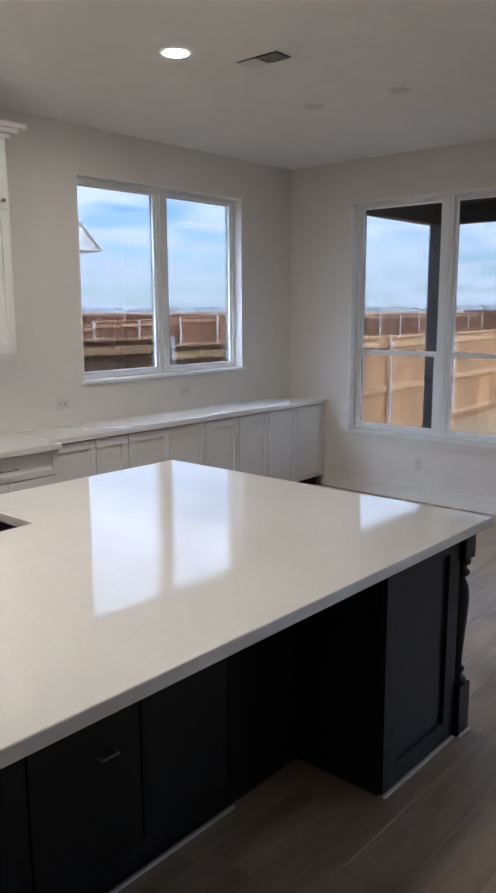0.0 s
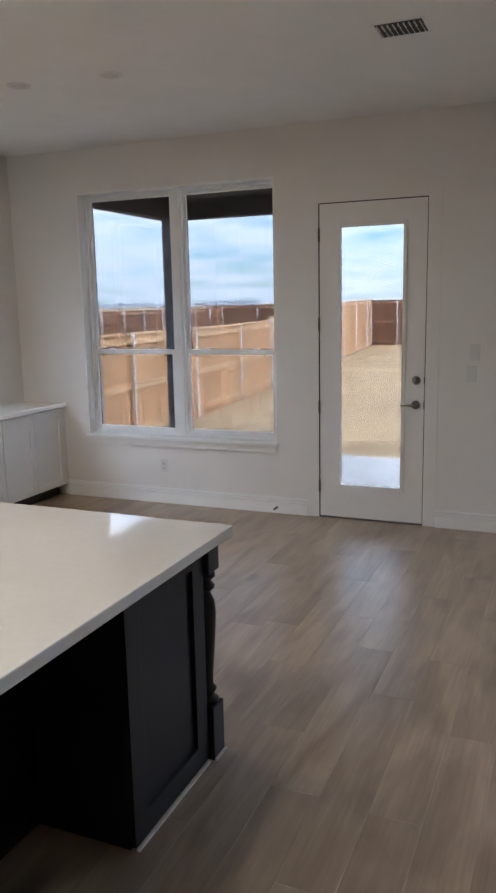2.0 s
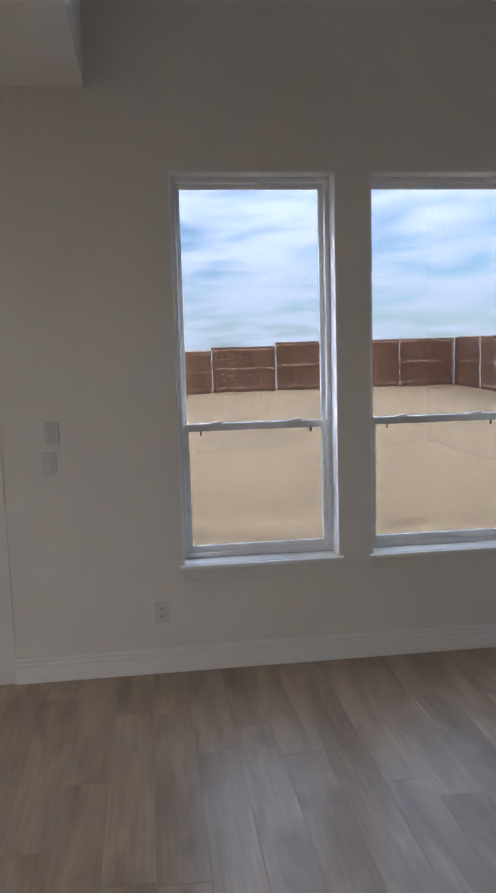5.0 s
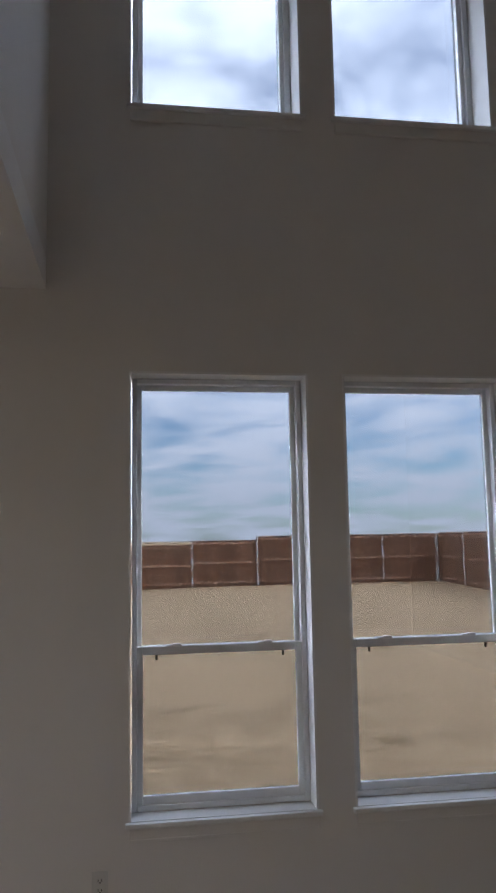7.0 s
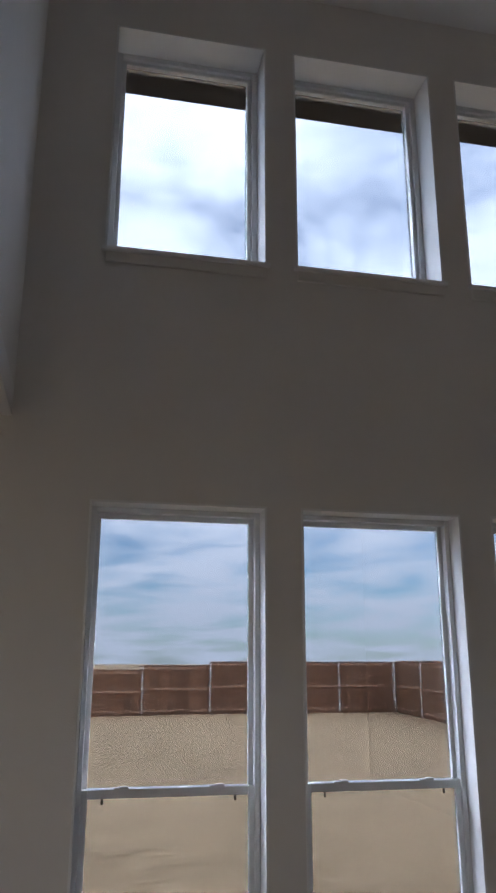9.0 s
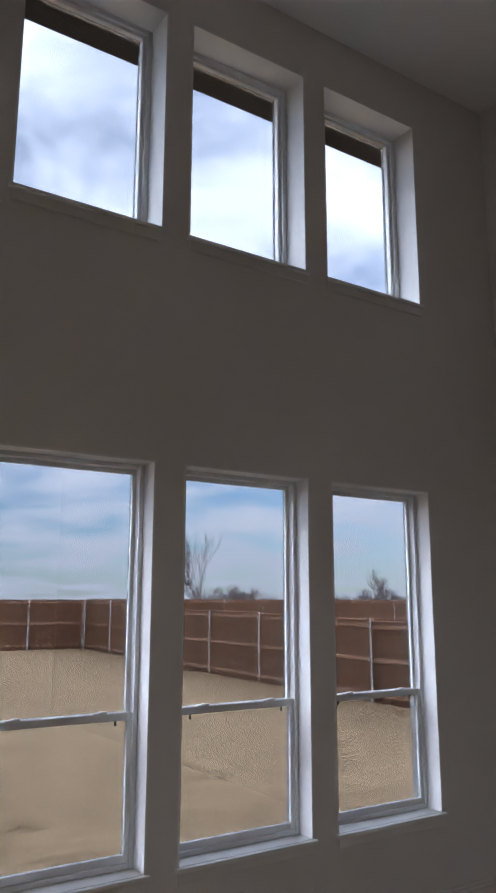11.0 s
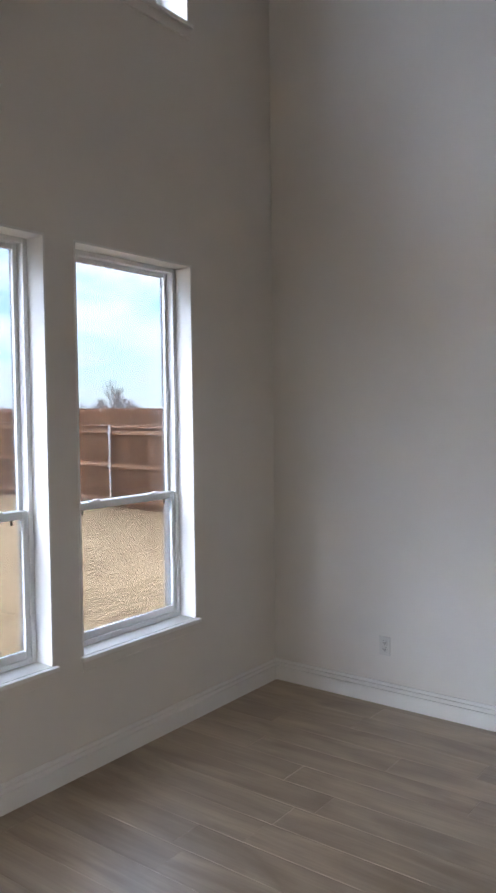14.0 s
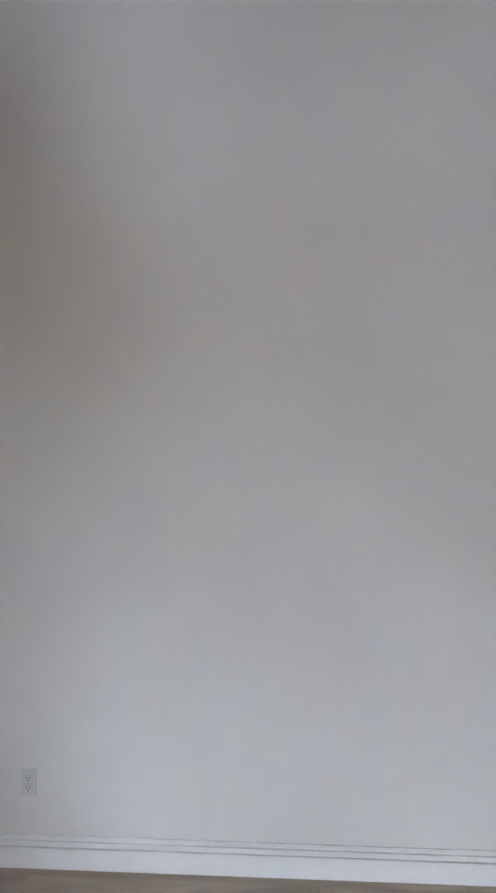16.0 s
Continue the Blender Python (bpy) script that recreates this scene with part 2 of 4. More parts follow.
def plank_material(name, by_island):
    m = bpy.data.materials.new(name)
    m.use_nodes = True
    nt = m.node_tree
    l = nt.links.new
    b = nt.nodes["Principled BSDF"]
    b.inputs["Specular IOR Level"].default_value = 1.0
    tc = nt.nodes.new("ShaderNodeTexCoord")
    rnd = nt.nodes.new("ShaderNodeNewGeometry").outputs["Random Per Island"] if by_island else nt.nodes.new("ShaderNodeObjectInfo").outputs["Random"]
    comb = nt.nodes.new("ShaderNodeCombineXYZ")
    for i in range(3):
        l(rnd, comb.inputs[i])
    off = nt.nodes.new("ShaderNodeVectorMath")
    off.operation = "MULTIPLY_ADD"
    off.inputs[1].default_value = (41.0, 23.0, 11.0)
    l(comb.outputs[0], off.inputs[0])
    l(tc.outputs["Object"], off.inputs[2])

    def stretched(sx, sy, sc, detail, distortion=0.0):
        mp = nt.nodes.new("ShaderNodeMapping")
        mp.inputs["Scale"].default_value = (sx, sy, 1)
        l(off.outputs[0], mp.inputs["Vector"])
        n = nt.nodes.new("ShaderNodeTexNoise")
        n.inputs["Scale"].default_value = sc
        n.inputs["Detail"].default_value = detail
        n.inputs["Distortion"].default_value = distortion
        l(mp.outputs["Vector"], n.inputs["Vector"])
        return n.outputs["Fac"]

    def scaled(sock, lo, hi, f0=0.3, f1=0.7):
        r = nt.nodes.new("ShaderNodeMapRange")
        for k, v in (("From Min", f0), ("From Max", f1), ("To Min", lo), ("To Max", hi)):
            r.inputs[k].default_value = v
        l(sock, r.inputs["Value"])
        return r.outputs["Result"]

    ramp = nt.nodes.new("ShaderNodeValToRGB")
    ramp.color_ramp.elements[0].position, ramp.color_ramp.elements[0].color = 0.28, (0.230, 0.164, 0.108, 1)
    ramp.color_ramp.elements[1].position, ramp.color_ramp.elements[1].color = 0.72, (0.435, 0.335, 0.238, 1)
    l(stretched(2.6, 0.55, 2.4, 5.0, 0.9), ramp.inputs["Fac"])
    sock = ramp.outputs["Color"]
    # fine grain, soft dark knots, plank to plank change
    vor = nt.nodes.new("ShaderNodeTexVoronoi")
    vor.inputs["Scale"].default_value = 2.0
    mpv = nt.nodes.new("ShaderNodeMapping")
    mpv.inputs["Scale"].default_value = (1.5, 0.8, 1)
    l(off.outputs[0], mpv.inputs["Vector"])
    l(mpv.outputs["Vector"], vor.inputs["Vector"])
    for f in (scaled(stretched(26, 0.9, 3.0, 5.0), 0.88, 1.08), scaled(vor.outputs["Distance"], 0.62, 1.0, 0.015, 0.15),
              scaled(stretched(1.2, 0.9, 2.2, 2.0), 0.90, 1.08), scaled(rnd, 0.96, 1.04, 0, 1)):
        mx = nt.nodes.new("ShaderNodeVectorMath")
        mx.operation = "SCALE"
        l(sock, mx.inputs[0])
        l(f, mx.inputs["Scale"])
        sock = mx.outputs[0]
    l(sock, b.inputs["Base Color"])
    l(scaled(stretched(8, 0.8, 2.0, 4.0), 0.29, 0.37), b.inputs["Roughness"])
    bp = nt.nodes.new("ShaderNodeBump")
    bp.inputs["Strength"].default_value = 0.06
    bp.inputs["Distance"].default_value = 0.004
    l(stretched(30, 1.0, 3.0, 4.0), bp.inputs["Height"])
    l(bp.outputs["Normal"], b.inputs["Normal"])
    return m


FLOORWOOD = plank_material("oak_plank", False)
FLOORREST = plank_material("oak_plank_run", True)
SUBFLOOR = material("joint_dark", (0.06, 0.045, 0.032), 0.8)


# ---- builders ----
def bm_new():
    return bmesh.new()


def add_box(bm, x0, x1, y0, y1, z0, z1, bevel=0.0):
    x0, x1 = min(x0, x1), max(x0, x1)
    y0, y1 = min(y0, y1), max(y0, y1)
    z0, z1 = min(z0, z1), max(z0, z1)
    v = [bm.verts.new(p) for p in ((x0, y0, z0), (x1, y0, z0), (x1, y1, z0), (x0, y1, z0), (x0, y0, z1), (x1, y0, z1), (x1, y1, z1), (x0, y1, z1))]
    f = [bm.faces.new([v[i] for i in q]) for q in ((0, 3, 2, 1), (4, 5, 6, 7), (0, 1, 5, 4), (1, 2, 6, 5), (2, 3, 7, 6), (3, 0, 4, 7))]
    if bevel:
        edges = list({e for q in f for e in q.edges})
        bmesh.ops.bevel(bm, geom=edges, offset=bevel, segments=2, affect="EDGES", profile=0.6)
    return bm


def box(x0, x1, y0, y1, z0, z1, bevel=0.0):
    return add_box(bm_new(), x0, x1, y0, y1, z0, z1, bevel)


def add_lathe(bm, profile, centre, axis="z", segments=20):
    """Turn (radius, height) pairs round an axis through centre."""
    rings = []
    cx, cy, cz = centre
    for r, h in profile:
        ring = []
        for i in range(segments):
            a = 2 * math.pi * i / segments
            u, w = r * math.cos(a), r * math.sin(a)
            p = {"z": (cx + u, cy + w, cz + h), "y": (cx + u, cy + h, cz + w), "x": (cx + h, cy + u, cz + w)}[axis]
            ring.append(bm.verts.new(p))
        rings.append(ring)
    for a, b in zip(rings, rings[1:]):
        for i in range(segments):
            j = (i + 1) % segments
            bm.faces.new((a[i], a[j], b[j], b[i]))
    bm.faces.new(rings[0][::-1])
    bm.faces.new(rings[-1])
    bmesh.ops.recalc_face_normals(bm, faces=bm.faces)
    return bm


def add_tube(bm, points, radii, segments=6):
    rings = []
    for k, (p, r) in enumerate(zip(points, radii)):
        a = points[max(k - 1, 0)]
        b = points[min(k + 1, len(points) - 1)]
        d = (Vector(b) - Vector(a)).normalized()
        side = d.cross(Vector((0.3, 0.5, 0.81))).normalized()
        up = d.cross(side)
        rings.append([bm.verts.new(Vector(p) + r * (math.cos(2 * math.pi * i / segments) * side + math.sin(2 * math.pi * i / segments) * up)) for i in range(segments)])
    for a, b in zip(rings, rings[1:]):
        for i in range(segments):
            j = (i + 1) % segments
            bm.faces.new((a[i], a[j], b[j], b[i]))
    return bm


def add_profile(bm, profile, p0, p1, out):
    """Sweep (depth, height) pairs from p0 to p1 on the floor plan; out is the unit way into the room."""
    a, b = [], []
    for d, h in profile:
        a.append(bm.verts.new((p0[0] + out[0] * d, p0[1] + out[1] * d, p0[2] + h)))
        b.append(bm.verts.new((p1[0] + out[0] * d, p1[1] + out[1] * d, p1[2] + h)))
    for i in range(len(profile) - 1):
        bm.faces.new((a[i], a[i + 1], b[i + 1], b[i]))
    bm.faces.new(a)
    bm.faces.new(b[::-1])
    bmesh.ops.recalc_face_normals(bm, faces=bm.faces)
    return bm


def slab_with_holes(place, us, vs, w0, w1, holes):
    """A slab between w0 and w1 with rectangular holes (u0, u1, v0, v1) through it. place maps u, v, w to the world."""
    bm = bm_new()
    u = sorted({*us, *(q for h in holes for q in h[:2])})
    v = sorted({*vs, *(q for h in holes for q in h[2:])})
    cache = {}

    def vert(i, j, k):
        if (i, j, k) not in cache:
            cache[i, j, k] = bm.verts.new(place(u[i], v[j], (w0, w1)[k]))
        return cache[i, j, k]

    def solid(i, j):
        if not (0 <= i < len(u) - 1 and 0 <= j < len(v) - 1):
            return False
        a, b = (u[i] + u[i + 1]) / 2, (v[j] + v[j + 1]) / 2
        return not any(h[0] < a < h[1] and h[2] < b < h[3] for h in holes)

    for i in range(len(u) - 1):
        for j in range(len(v) - 1):
            if not solid(i, j):
                continue
            for k in (0, 1):
                bm.faces.new([vert(i, j, k), vert(i + 1, j, k), vert(i + 1, j + 1, k), vert(i, j + 1, k)])
            for di, dj, e in ((-1, 0, ((0, 0), (0, 1))), (1, 0, ((1, 0), (1, 1))), (0, -1, ((0, 0), (1, 0))), (0, 1, ((0, 1), (1, 1)))):
                if not solid(i + di, j + dj):
                    (a, b), (c, d) = e
                    bm.faces.new([vert(i + a, j + b, 0), vert(i + c, j + d, 0), vert(i + c, j + d, 1), vert(i + a, j + b, 1)])
    bmesh.ops.recalc_face_normals(bm, faces=bm.faces)
    return bm


def mesh_of(name, bm, mat):
    me = bpy.data.meshes.new(name)
    bm.to_mesh(me)
    bm.free()
    me.materials.append(mat)
    return me


def part(name, bm, mat, parent, label=""):
    ob = new(name, mesh_of(name, bm, mat))
    ob.parent = parent
    if label:
        ob["label"] = label
    return ob


def thing(name, label, category, at=(0, 0, 0), group="", kind=""):
    ob = new(name)
    ob.empty_display_size = 0.1
    ob.location = at
    return tagged(ob, label, category, group, kind)


def structure(name, bm, mat, label, category):
    return tagged(new(name, mesh_of(name, bm, mat)), label, category, kind="structure")


def smooth(ob):
    for p in ob.data.polygons:
        p.use_smooth = True
    return ob


# ---- plan ----
XL, XR, YB, YR = -2.90, 6.645, 0.0, -9.0      # left wall, right wall, window wall, rear wall
KCEIL, LCEIL, XSTEP = 3.04, 5.86, 1.43         # kitchen ceiling, tall ceiling, where it steps up
WALL_T = 0.24
NOOK = (-2.182, -0.376, 0.588, 2.667)
DOOR = (-0.02, 0.835, 0.0, 2.46)
LOWER = [(1.833 + 1.047 * i, 2.686 + 1.047 * i, 0.592, 2.637) for i in range(4)]
UPPER = [(1.832 + 1.046 * i, 2.694 + 1.046 * i, 4.000, 5.432) for i in range(4)]
SIDE = (-2.53, -0.722, 1.185, 2.698)

wall_window = structure("wall_window", slab_with_holes(lambda u, v, w: (u, w, v), (XL - 0.21, XR + 0.2), (-0.2, LCEIL + 0.2), YB, YB + WALL_T,
                        [NOOK, DOOR, *LOWER, *UPPER]), WALL, "off-white painted two-storey wall with window openings", "wall")
wall_side = structure("wall_side", slab_with_holes(lambda u, v, w: (w, u, v), (YR - 0.2, YB + 0.1), (-0.2, KCEIL + 0.15), XL - 0.2, XL, [SIDE]), WALL,
                      "off-white painted nook wall behind white cabinets", "wall")
structure("wall_tall", box(XR, XR + 0.19, YR - 0.2, YB + 0.1, -0.2, LCEIL + 0.2), WALL, "tall plain off-white painted living room wall", "wall")
structure("wall_rear", box(XL - 0.2, XR, YR - 0.2, YR, -0.2, LCEIL + 0.2), WALL, "plain off-white wall closing the rooms", "wall")
structure("wall_upper", box(XSTEP - 0.15, XSTEP, YR, YB + 0.1, KCEIL + 0.15, LCEIL + 0.19), WALL, "off-white wall above the kitchen ceiling edge", "wall")
structure("ceiling_kitchen", box(XL - 0.05, XSTEP, YR - 0.05, YB + 0.05, KCEIL, KCEIL + 0.15), CEIL, "flat white textured kitchen ceiling", "ceiling")
structure("ceiling_living", box(XSTEP - 0.05, XR + 0.05, YR - 0.05, YB + 0.05, LCEIL, LCEIL + 0.15), CEIL, "high flat white living room ceiling", "ceiling")

# ---- baseboards ----
BASE = [(0, 0), (0.016, 0), (0.016, 0.090), (0.008, 0.0925), (0.008, 0.098), (0.016, 0.1005), (0.016, 0.117), (0.007, 0.1195), (0.007, 0.125), (0.012, 0.128), (0.010, 0.140), (0, 0.140)]
for run in (((-2.44, 0, 0), (-0.105, 0, 0), (0, -1)), ((0.92, 0, 0), (XR - 0.017, 0, 0), (0, -1)), ((XR, 0, 0), (XR, YR, 0), (-1, 0)), ((XL, YR, 0), (XR - 0.02, YR, 0), (0, 1))):
    structure("baseboard", add_profile(bm_new(), BASE, *run), TRIM, "white stepped-profile wooden baseboard along the wall", "baseboard")


# ---- windows ----
def window_stool(name, parent, x0, x1, z, depth, apron=True):
    bm = box(x0 - 0.024, x1 + 0.024, -0.030, 0.0, z - 0.024, z, 0.006)
    part("stool_nosing", bm, TRIM, parent)
    part("stool_board", box(x0 + 0.001, x1 - 0.001, 0.0, depth, z - 0.006, z + 0.001), TRIM, parent)
    if not apron:
        return
    bm = box(x0 - 0.005, x1 + 0.005, -0.014, 0.0, z - 0.085, z - 0.0245, 0.004)
    add_box(bm, x0 - 0.003, x1 + 0.003, -0.019, -0.0145, z - 0.085, z - 0.070, 0.002)
    part("apron", bm, WALL, parent)


def jamb_lining(parent, x0, x1, z0, z1, depth):
    """White returns of an opening, and a white strip a few millimetres proud of the wall for the light its edge
    catches.
    """
    # white strips on the wall face paint the edge's bright glint
    for a, b in ((x0 - 0.010, x0 + 0.0016), (x1 - 0.0016, x1 + 0.010)):
        part("jamb_lining", box(a, b, -0.003, -0.0002, z0 + 0.002, z1 + 0.010, 0.001), TRIM, parent)
    part("jamb_lining", box(x0 + 0.0001, x0 + 0.0016, 0.0, depth, z0 + 0.002, z1 - 0.0001), TRIM, parent)
    part("jamb_lining", box(x1 - 0.0016, x1 - 0.0001, 0.0, depth, z0 + 0.002, z1 - 0.0001), TRIM, parent)
    part("head_lining", box(x0 + 0.0017, x1 - 0.0017, -0.003, depth, z1 - 0.0018, z1 - 0.0001), TRIM, parent)
    # the same painted glint along the head
    part("head_lining", box(x0 + 0.0017, x1 - 0.0017, -0.003, -0.0002, z1, z1 + 0.010, 0.001), TRIM, parent)


def rect_frame(x0, x1, z0, z1, y0, y1, side, top, bottom, bevel=0.004):
    bm = bm_new()
    add_box(bm, x0, x0 + side, y0, y1, z0, z1, bevel)
    add_box(bm, x1 - side, x1, y0, y1, z0, z1, bevel)
    add_box(bm, x0 + side, x1 - side, y0 + 0.001, y1 - 0.001, z1 - top, z1, bevel)
    add_box(bm, x0 + side, x1 - side, y0 + 0.001, y1 - 0.001, z0, z0 + bottom, bevel)
    return bm


def pane(parent, x0, x1, z0, z1, y, mat=GLASS):
    g = part("pane", box(x0, x1, y, y + 0.005, z0, z1), mat, parent, "window glass tinted to dim the view out")
    # no shadow, so daylight comes in undimmed by the added tint
    g.visible_shadow = False
    return g


def double_hung(parent, x0, x1, z0, z1, y, rail_z):
    part("window_frame", rect_frame(x0, x1, z0, z1, y, y + 0.085, 0.026, 0.026, 0.028), VINYL, parent)
    upper = part("upper_sash", rect_frame(x0 + 0.024, x1 - 0.024, rail_z - 0.02, z1 - 0.024, y + 0.045, y + 0.075, 0.026, 0.026, 0.040), VINYL, parent)
    pane(upper, x0 + 0.048, x1 - 0.048, rail_z + 0.018, z1 - 0.048, y + 0.058)
    lower = part("lower_sash", rect_frame(x0 + 0.024, x1 - 0.024, z0 + 0.026, rail_z + 0.02, y + 0.010, y + 0.040, 0.030, 0.040, 0.040), VINYL, parent)
    pane(lower, x0 + 0.052, x1 - 0.052, z0 + 0.062, rail_z - 0.018, y + 0.022)
    for s in (0.24, 0.76):
        cx = x0 + (x1 - x0) * s
        bm = box(cx - 0.035, cx + 0.035, y + 0.004, y + 0.034, rail_z + 0.020, rail_z + 0.026, 0.002)
        add_box(bm, cx - 0.008, cx + 0.030, y - 0.004, y + 0.020, rail_z + 0.026, rail_z + 0.032, 0.002)
        part("sash_lock", bm, VINYL, lower, "white vinyl sash lock")
    for s in (0.14, 0.86):
        cx = x0 + (x1 - x0) * s
        part("tilt_latch", box(cx - 0.006, cx + 0.006, y + 0.006, y + 0.011, rail_z - 0.042, rail_z - 0.018, 0.002), GAP, lower)


win = thing("window_1", "pair of white vinyl double-hung windows over the patio", "window", kind="structure")
xm = (NOOK[0] + NOOK[1]) / 2
double_hung(win, NOOK[0] + 0.002, xm - 0.030, NOOK[2] + 0.002, NOOK[3] - 0.002, 0.09, 1.32)
double_hung(win, xm + 0.030, NOOK[1] - 0.002, NOOK[2] + 0.002, NOOK[3] - 0.002, 0.09, 1.32)
part("mullion", box(xm - 0.0295, xm + 0.0295, 0.085, 0.17, NOOK[2] + 0.002, NOOK[3] - 0.002, 0.003), VINYL, win)
window_stool("stool", win, NOOK[0], NOOK[1], NOOK[2], 0.089)
jamb_lining(win, *NOOK, 0.089)

for k, (x0, x1, z0, z1) in enumerate(LOWER):
    win = thing("window_%d" % (k + 2), "tall white vinyl double-hung window with deep sill", "window", group="lower living room windows", kind="structure")
    double_hung(win, x0 + 0.002, x1 - 0.002, z0 + 0.002, z1 - 0.002, 0.115, 1.318)
    window_stool("stool", win, x0, x1, z0, 0.114)
    jamb_lining(win, x0, x1, z0, z1, 0.114)
for k, (x0, x1, z0, z1) in enumerate(UPPER):
    win = thing("window_%d" % (k + 6), "fixed white vinyl clerestory window in a deep reveal", "window", group="upper living room windows", kind="structure")
    part("window_frame", rect_frame(x0 + 0.002, x1 - 0.002, z0 + 0.002, z1 - 0.002, 0.195, 0.290, 0.034, 0.034, 0.034), VINYL, win)
    part("glazing_bead", rect_frame(x0 + 0.036, x1 - 0.036, z0 + 0.036, z1 - 0.036, 0.215, 0.28, 0.024, 0.024, 0.024), VINYL, win)
    pane(win, x0 + 0.058, x1 - 0.058, z0 + 0.058, z1 - 0.058, 0.250)
    window_stool("stool", win, x0, x1, z0, 0.194)
    jamb_lining(win, x0, x1, z0, z1, 0.194)

# side window, on the nook wall: built facing the same way, then turned
win = thing("window_10", "wide white two-pane window above the counter", "window", kind="structure")
s0, s1, sz0, sz1 = SIDE
wm = (s0 + s1) / 2
for a, b in ((s0 + 0.002, wm - 0.022), (wm + 0.022, s1 - 0.002)):
    part("window_frame", rect_frame(a, b, sz0 + 0.002, sz1 - 0.002, 0.08, 0.16, 0.034, 0.034, 0.034), VINYL, win)
    part("glazing_bead", rect_frame(a + 0.034, b - 0.034, sz0 + 0.036, sz1 - 0.036, 0.095, 0.14, 0.022, 0.022, 0.022), VINYL, win)
    pane(win, a + 0.054, b - 0.054, sz0 + 0.056, sz1 - 0.056, 0.115)
part("mullion", box(wm - 0.0215, wm + 0.0215, 0.075, 0.16, sz0 + 0.002, sz1 - 0.002, 0.003), VINYL, win)
window_stool("stool", win, s0, s1, sz0, 0.079, False)
jamb_lining(win, s0, s1, sz0, sz1, 0.079)
win.matrix_basis = pose(XL, 0, 0, 0, 0, 90)

# ---- patio door ----
door = thing("door_1", "closed white full-lite patio door with lever handle", "door", kind="structure")
DW, DH = 0.815, 2.445
slab = part("door_slab", slab_with_holes(lambda u, v, w: (u, w, v), (0.0, DW), (0.014, DH), 0.004, 0.049, [(0.165, 0.650, 0.275, 2.270)]), DOORPAINT, door)
bm = rect_frame(0.140, 0.675, 0.250, 2.295, -0.006, 0.004, 0.030, 0.030, 0.030, 0.003)
part("lite_frame", bm, DOORPAINT, slab)
pane(slab, 0.160, 0.655, 0.270, 2.275, 0.024, DOORGLASS)
bm = box(-0.0195, -0.016, 0.0, 0.12, 0.0, DH + 0.0145)
add_box(bm, DW + 0.016, DW + 0.0195, 0.0, 0.12, 0.0, DH + 0.0145)
add_box(bm, -0.016, DW + 0.016, 0.0, 0.12, DH + 0.014, DH + 0.0145)
part("jamb", bm, DOORPAINT, door)
# near-black fill that paints the shade in the gap round the slab
bm = box(-0.0155, -0.0005, 0.012, 0.030, 0.01, DH + 0.004)
add_box(bm, DW + 0.0005, DW + 0.0155, 0.012, 0.030, 0.01, DH + 0.004)
add_box(bm, 0.0, DW, 0.012, 0.030, DH + 0.0005, DH + 0.0135)
part("weather_strip", bm, GAP, door, "dark strip for the shade in the door gap")
bm = box(-0.105, -0.0075, -0.005, 0.0, 0.0, DH + 0.10, 0.0015)
add_box(bm, DW + 0.0075, DW + 0.105, -0.005, 0.0, 0.0, DH + 0.10, 0.0015)
add_box(bm, -0.0075, DW + 0.0075, -0.0045, 0.0, DH + 0.0075, DH + 0.0995, 0.0015)
part("casing", bm, WALL, door)
part("threshold", box(-0.019, DW + 0.019, -0.004, 0.23, -0.03, 0.010, 0.003), BRONZE, door, "dark metal threshold")
for hz in (0.26, 0.90, 1.55, 2.22):
    part("hinge", box(-0.010, 0.003, -0.014, 0.006, hz - 0.05, hz + 0.05, 0.003), BRONZE, door)
for kz, kind in ((0.94, "lever"), (1.125, "deadbolt")):
    h = part(kind + "_rose", add_lathe(bm_new(), [(0.030, 0.0), (0.033, -0.004), (0.031, -0.012), (0.016, -0.016), (0.014, -0.045 if kind == "lever" else -0.020)], (0.755, 0.004, kz), "y"), NICKEL, slab, "satin nickel door hardware")
    smooth(h)
    if kind == "lever":
        smooth(part("lever", add_tube(bm_new(), [(0.757, -0.040, kz), (0.735, -0.046, kz), (0.70, -0.047, kz + 0.002), (0.655, -0.044, kz - 0.004), (0.645, -0.040, kz - 0.005)], [0.010, 0.010, 0.008, 0.007, 0.005], 8), NICKEL, h))
    else:
        part("thumb_turn", box(0.749, 0.761, -0.038, -0.015, kz - 0.018, kz + 0.018, 0.003), NICKEL, h)
    part("strike", box(DW - 0.003, DW + 0.011, -0.002, 0.010, kz - 0.028, kz + 0.028, 0.002), BRONZE, door, "dark strike plate in the jamb")


# ---- cover plates ----
def outlet_plate(at, yaw, label, switch=False, flat=False):
    t = thing("switch_plate" if switch else "outlet_plate", label, "light switch" if switch else "power outlet", at)
    part("plate", box(-0.036, 0.036, -0.006, 0.0, -0.058, 0.058, 0.003), PLATE, t)
    if switch:
        part("rocker", box(-0.016, 0.016, -0.010, -0.005, -0.033, 0.033, 0.002), PLATE, t)
    else:
        for dz in (-0.020, 0.020):
            r = part("receptacle", box(-0.017, 0.017, -0.009, -0.005, dz - 0.015, dz + 0.015, 0.003), PLATE, t)
            bm = box(-0.009, -0.006, -0.0095, -0.0088, dz - 0.004, dz + 0.006)
            add_box(bm, 0.006, 0.009, -0.0095, -0.0088, dz - 0.004, dz + 0.006)
            add_box(bm, -0.003, 0.003, -0.0095, -0.0088, dz - 0.011, dz - 0.006)
            part("slots", bm, SLOT, r)
    t.matrix_basis = pose(*at, 0, 0, yaw) @ pose(0, 0, 0, 0, 90 if flat else 0, 0)
    return t


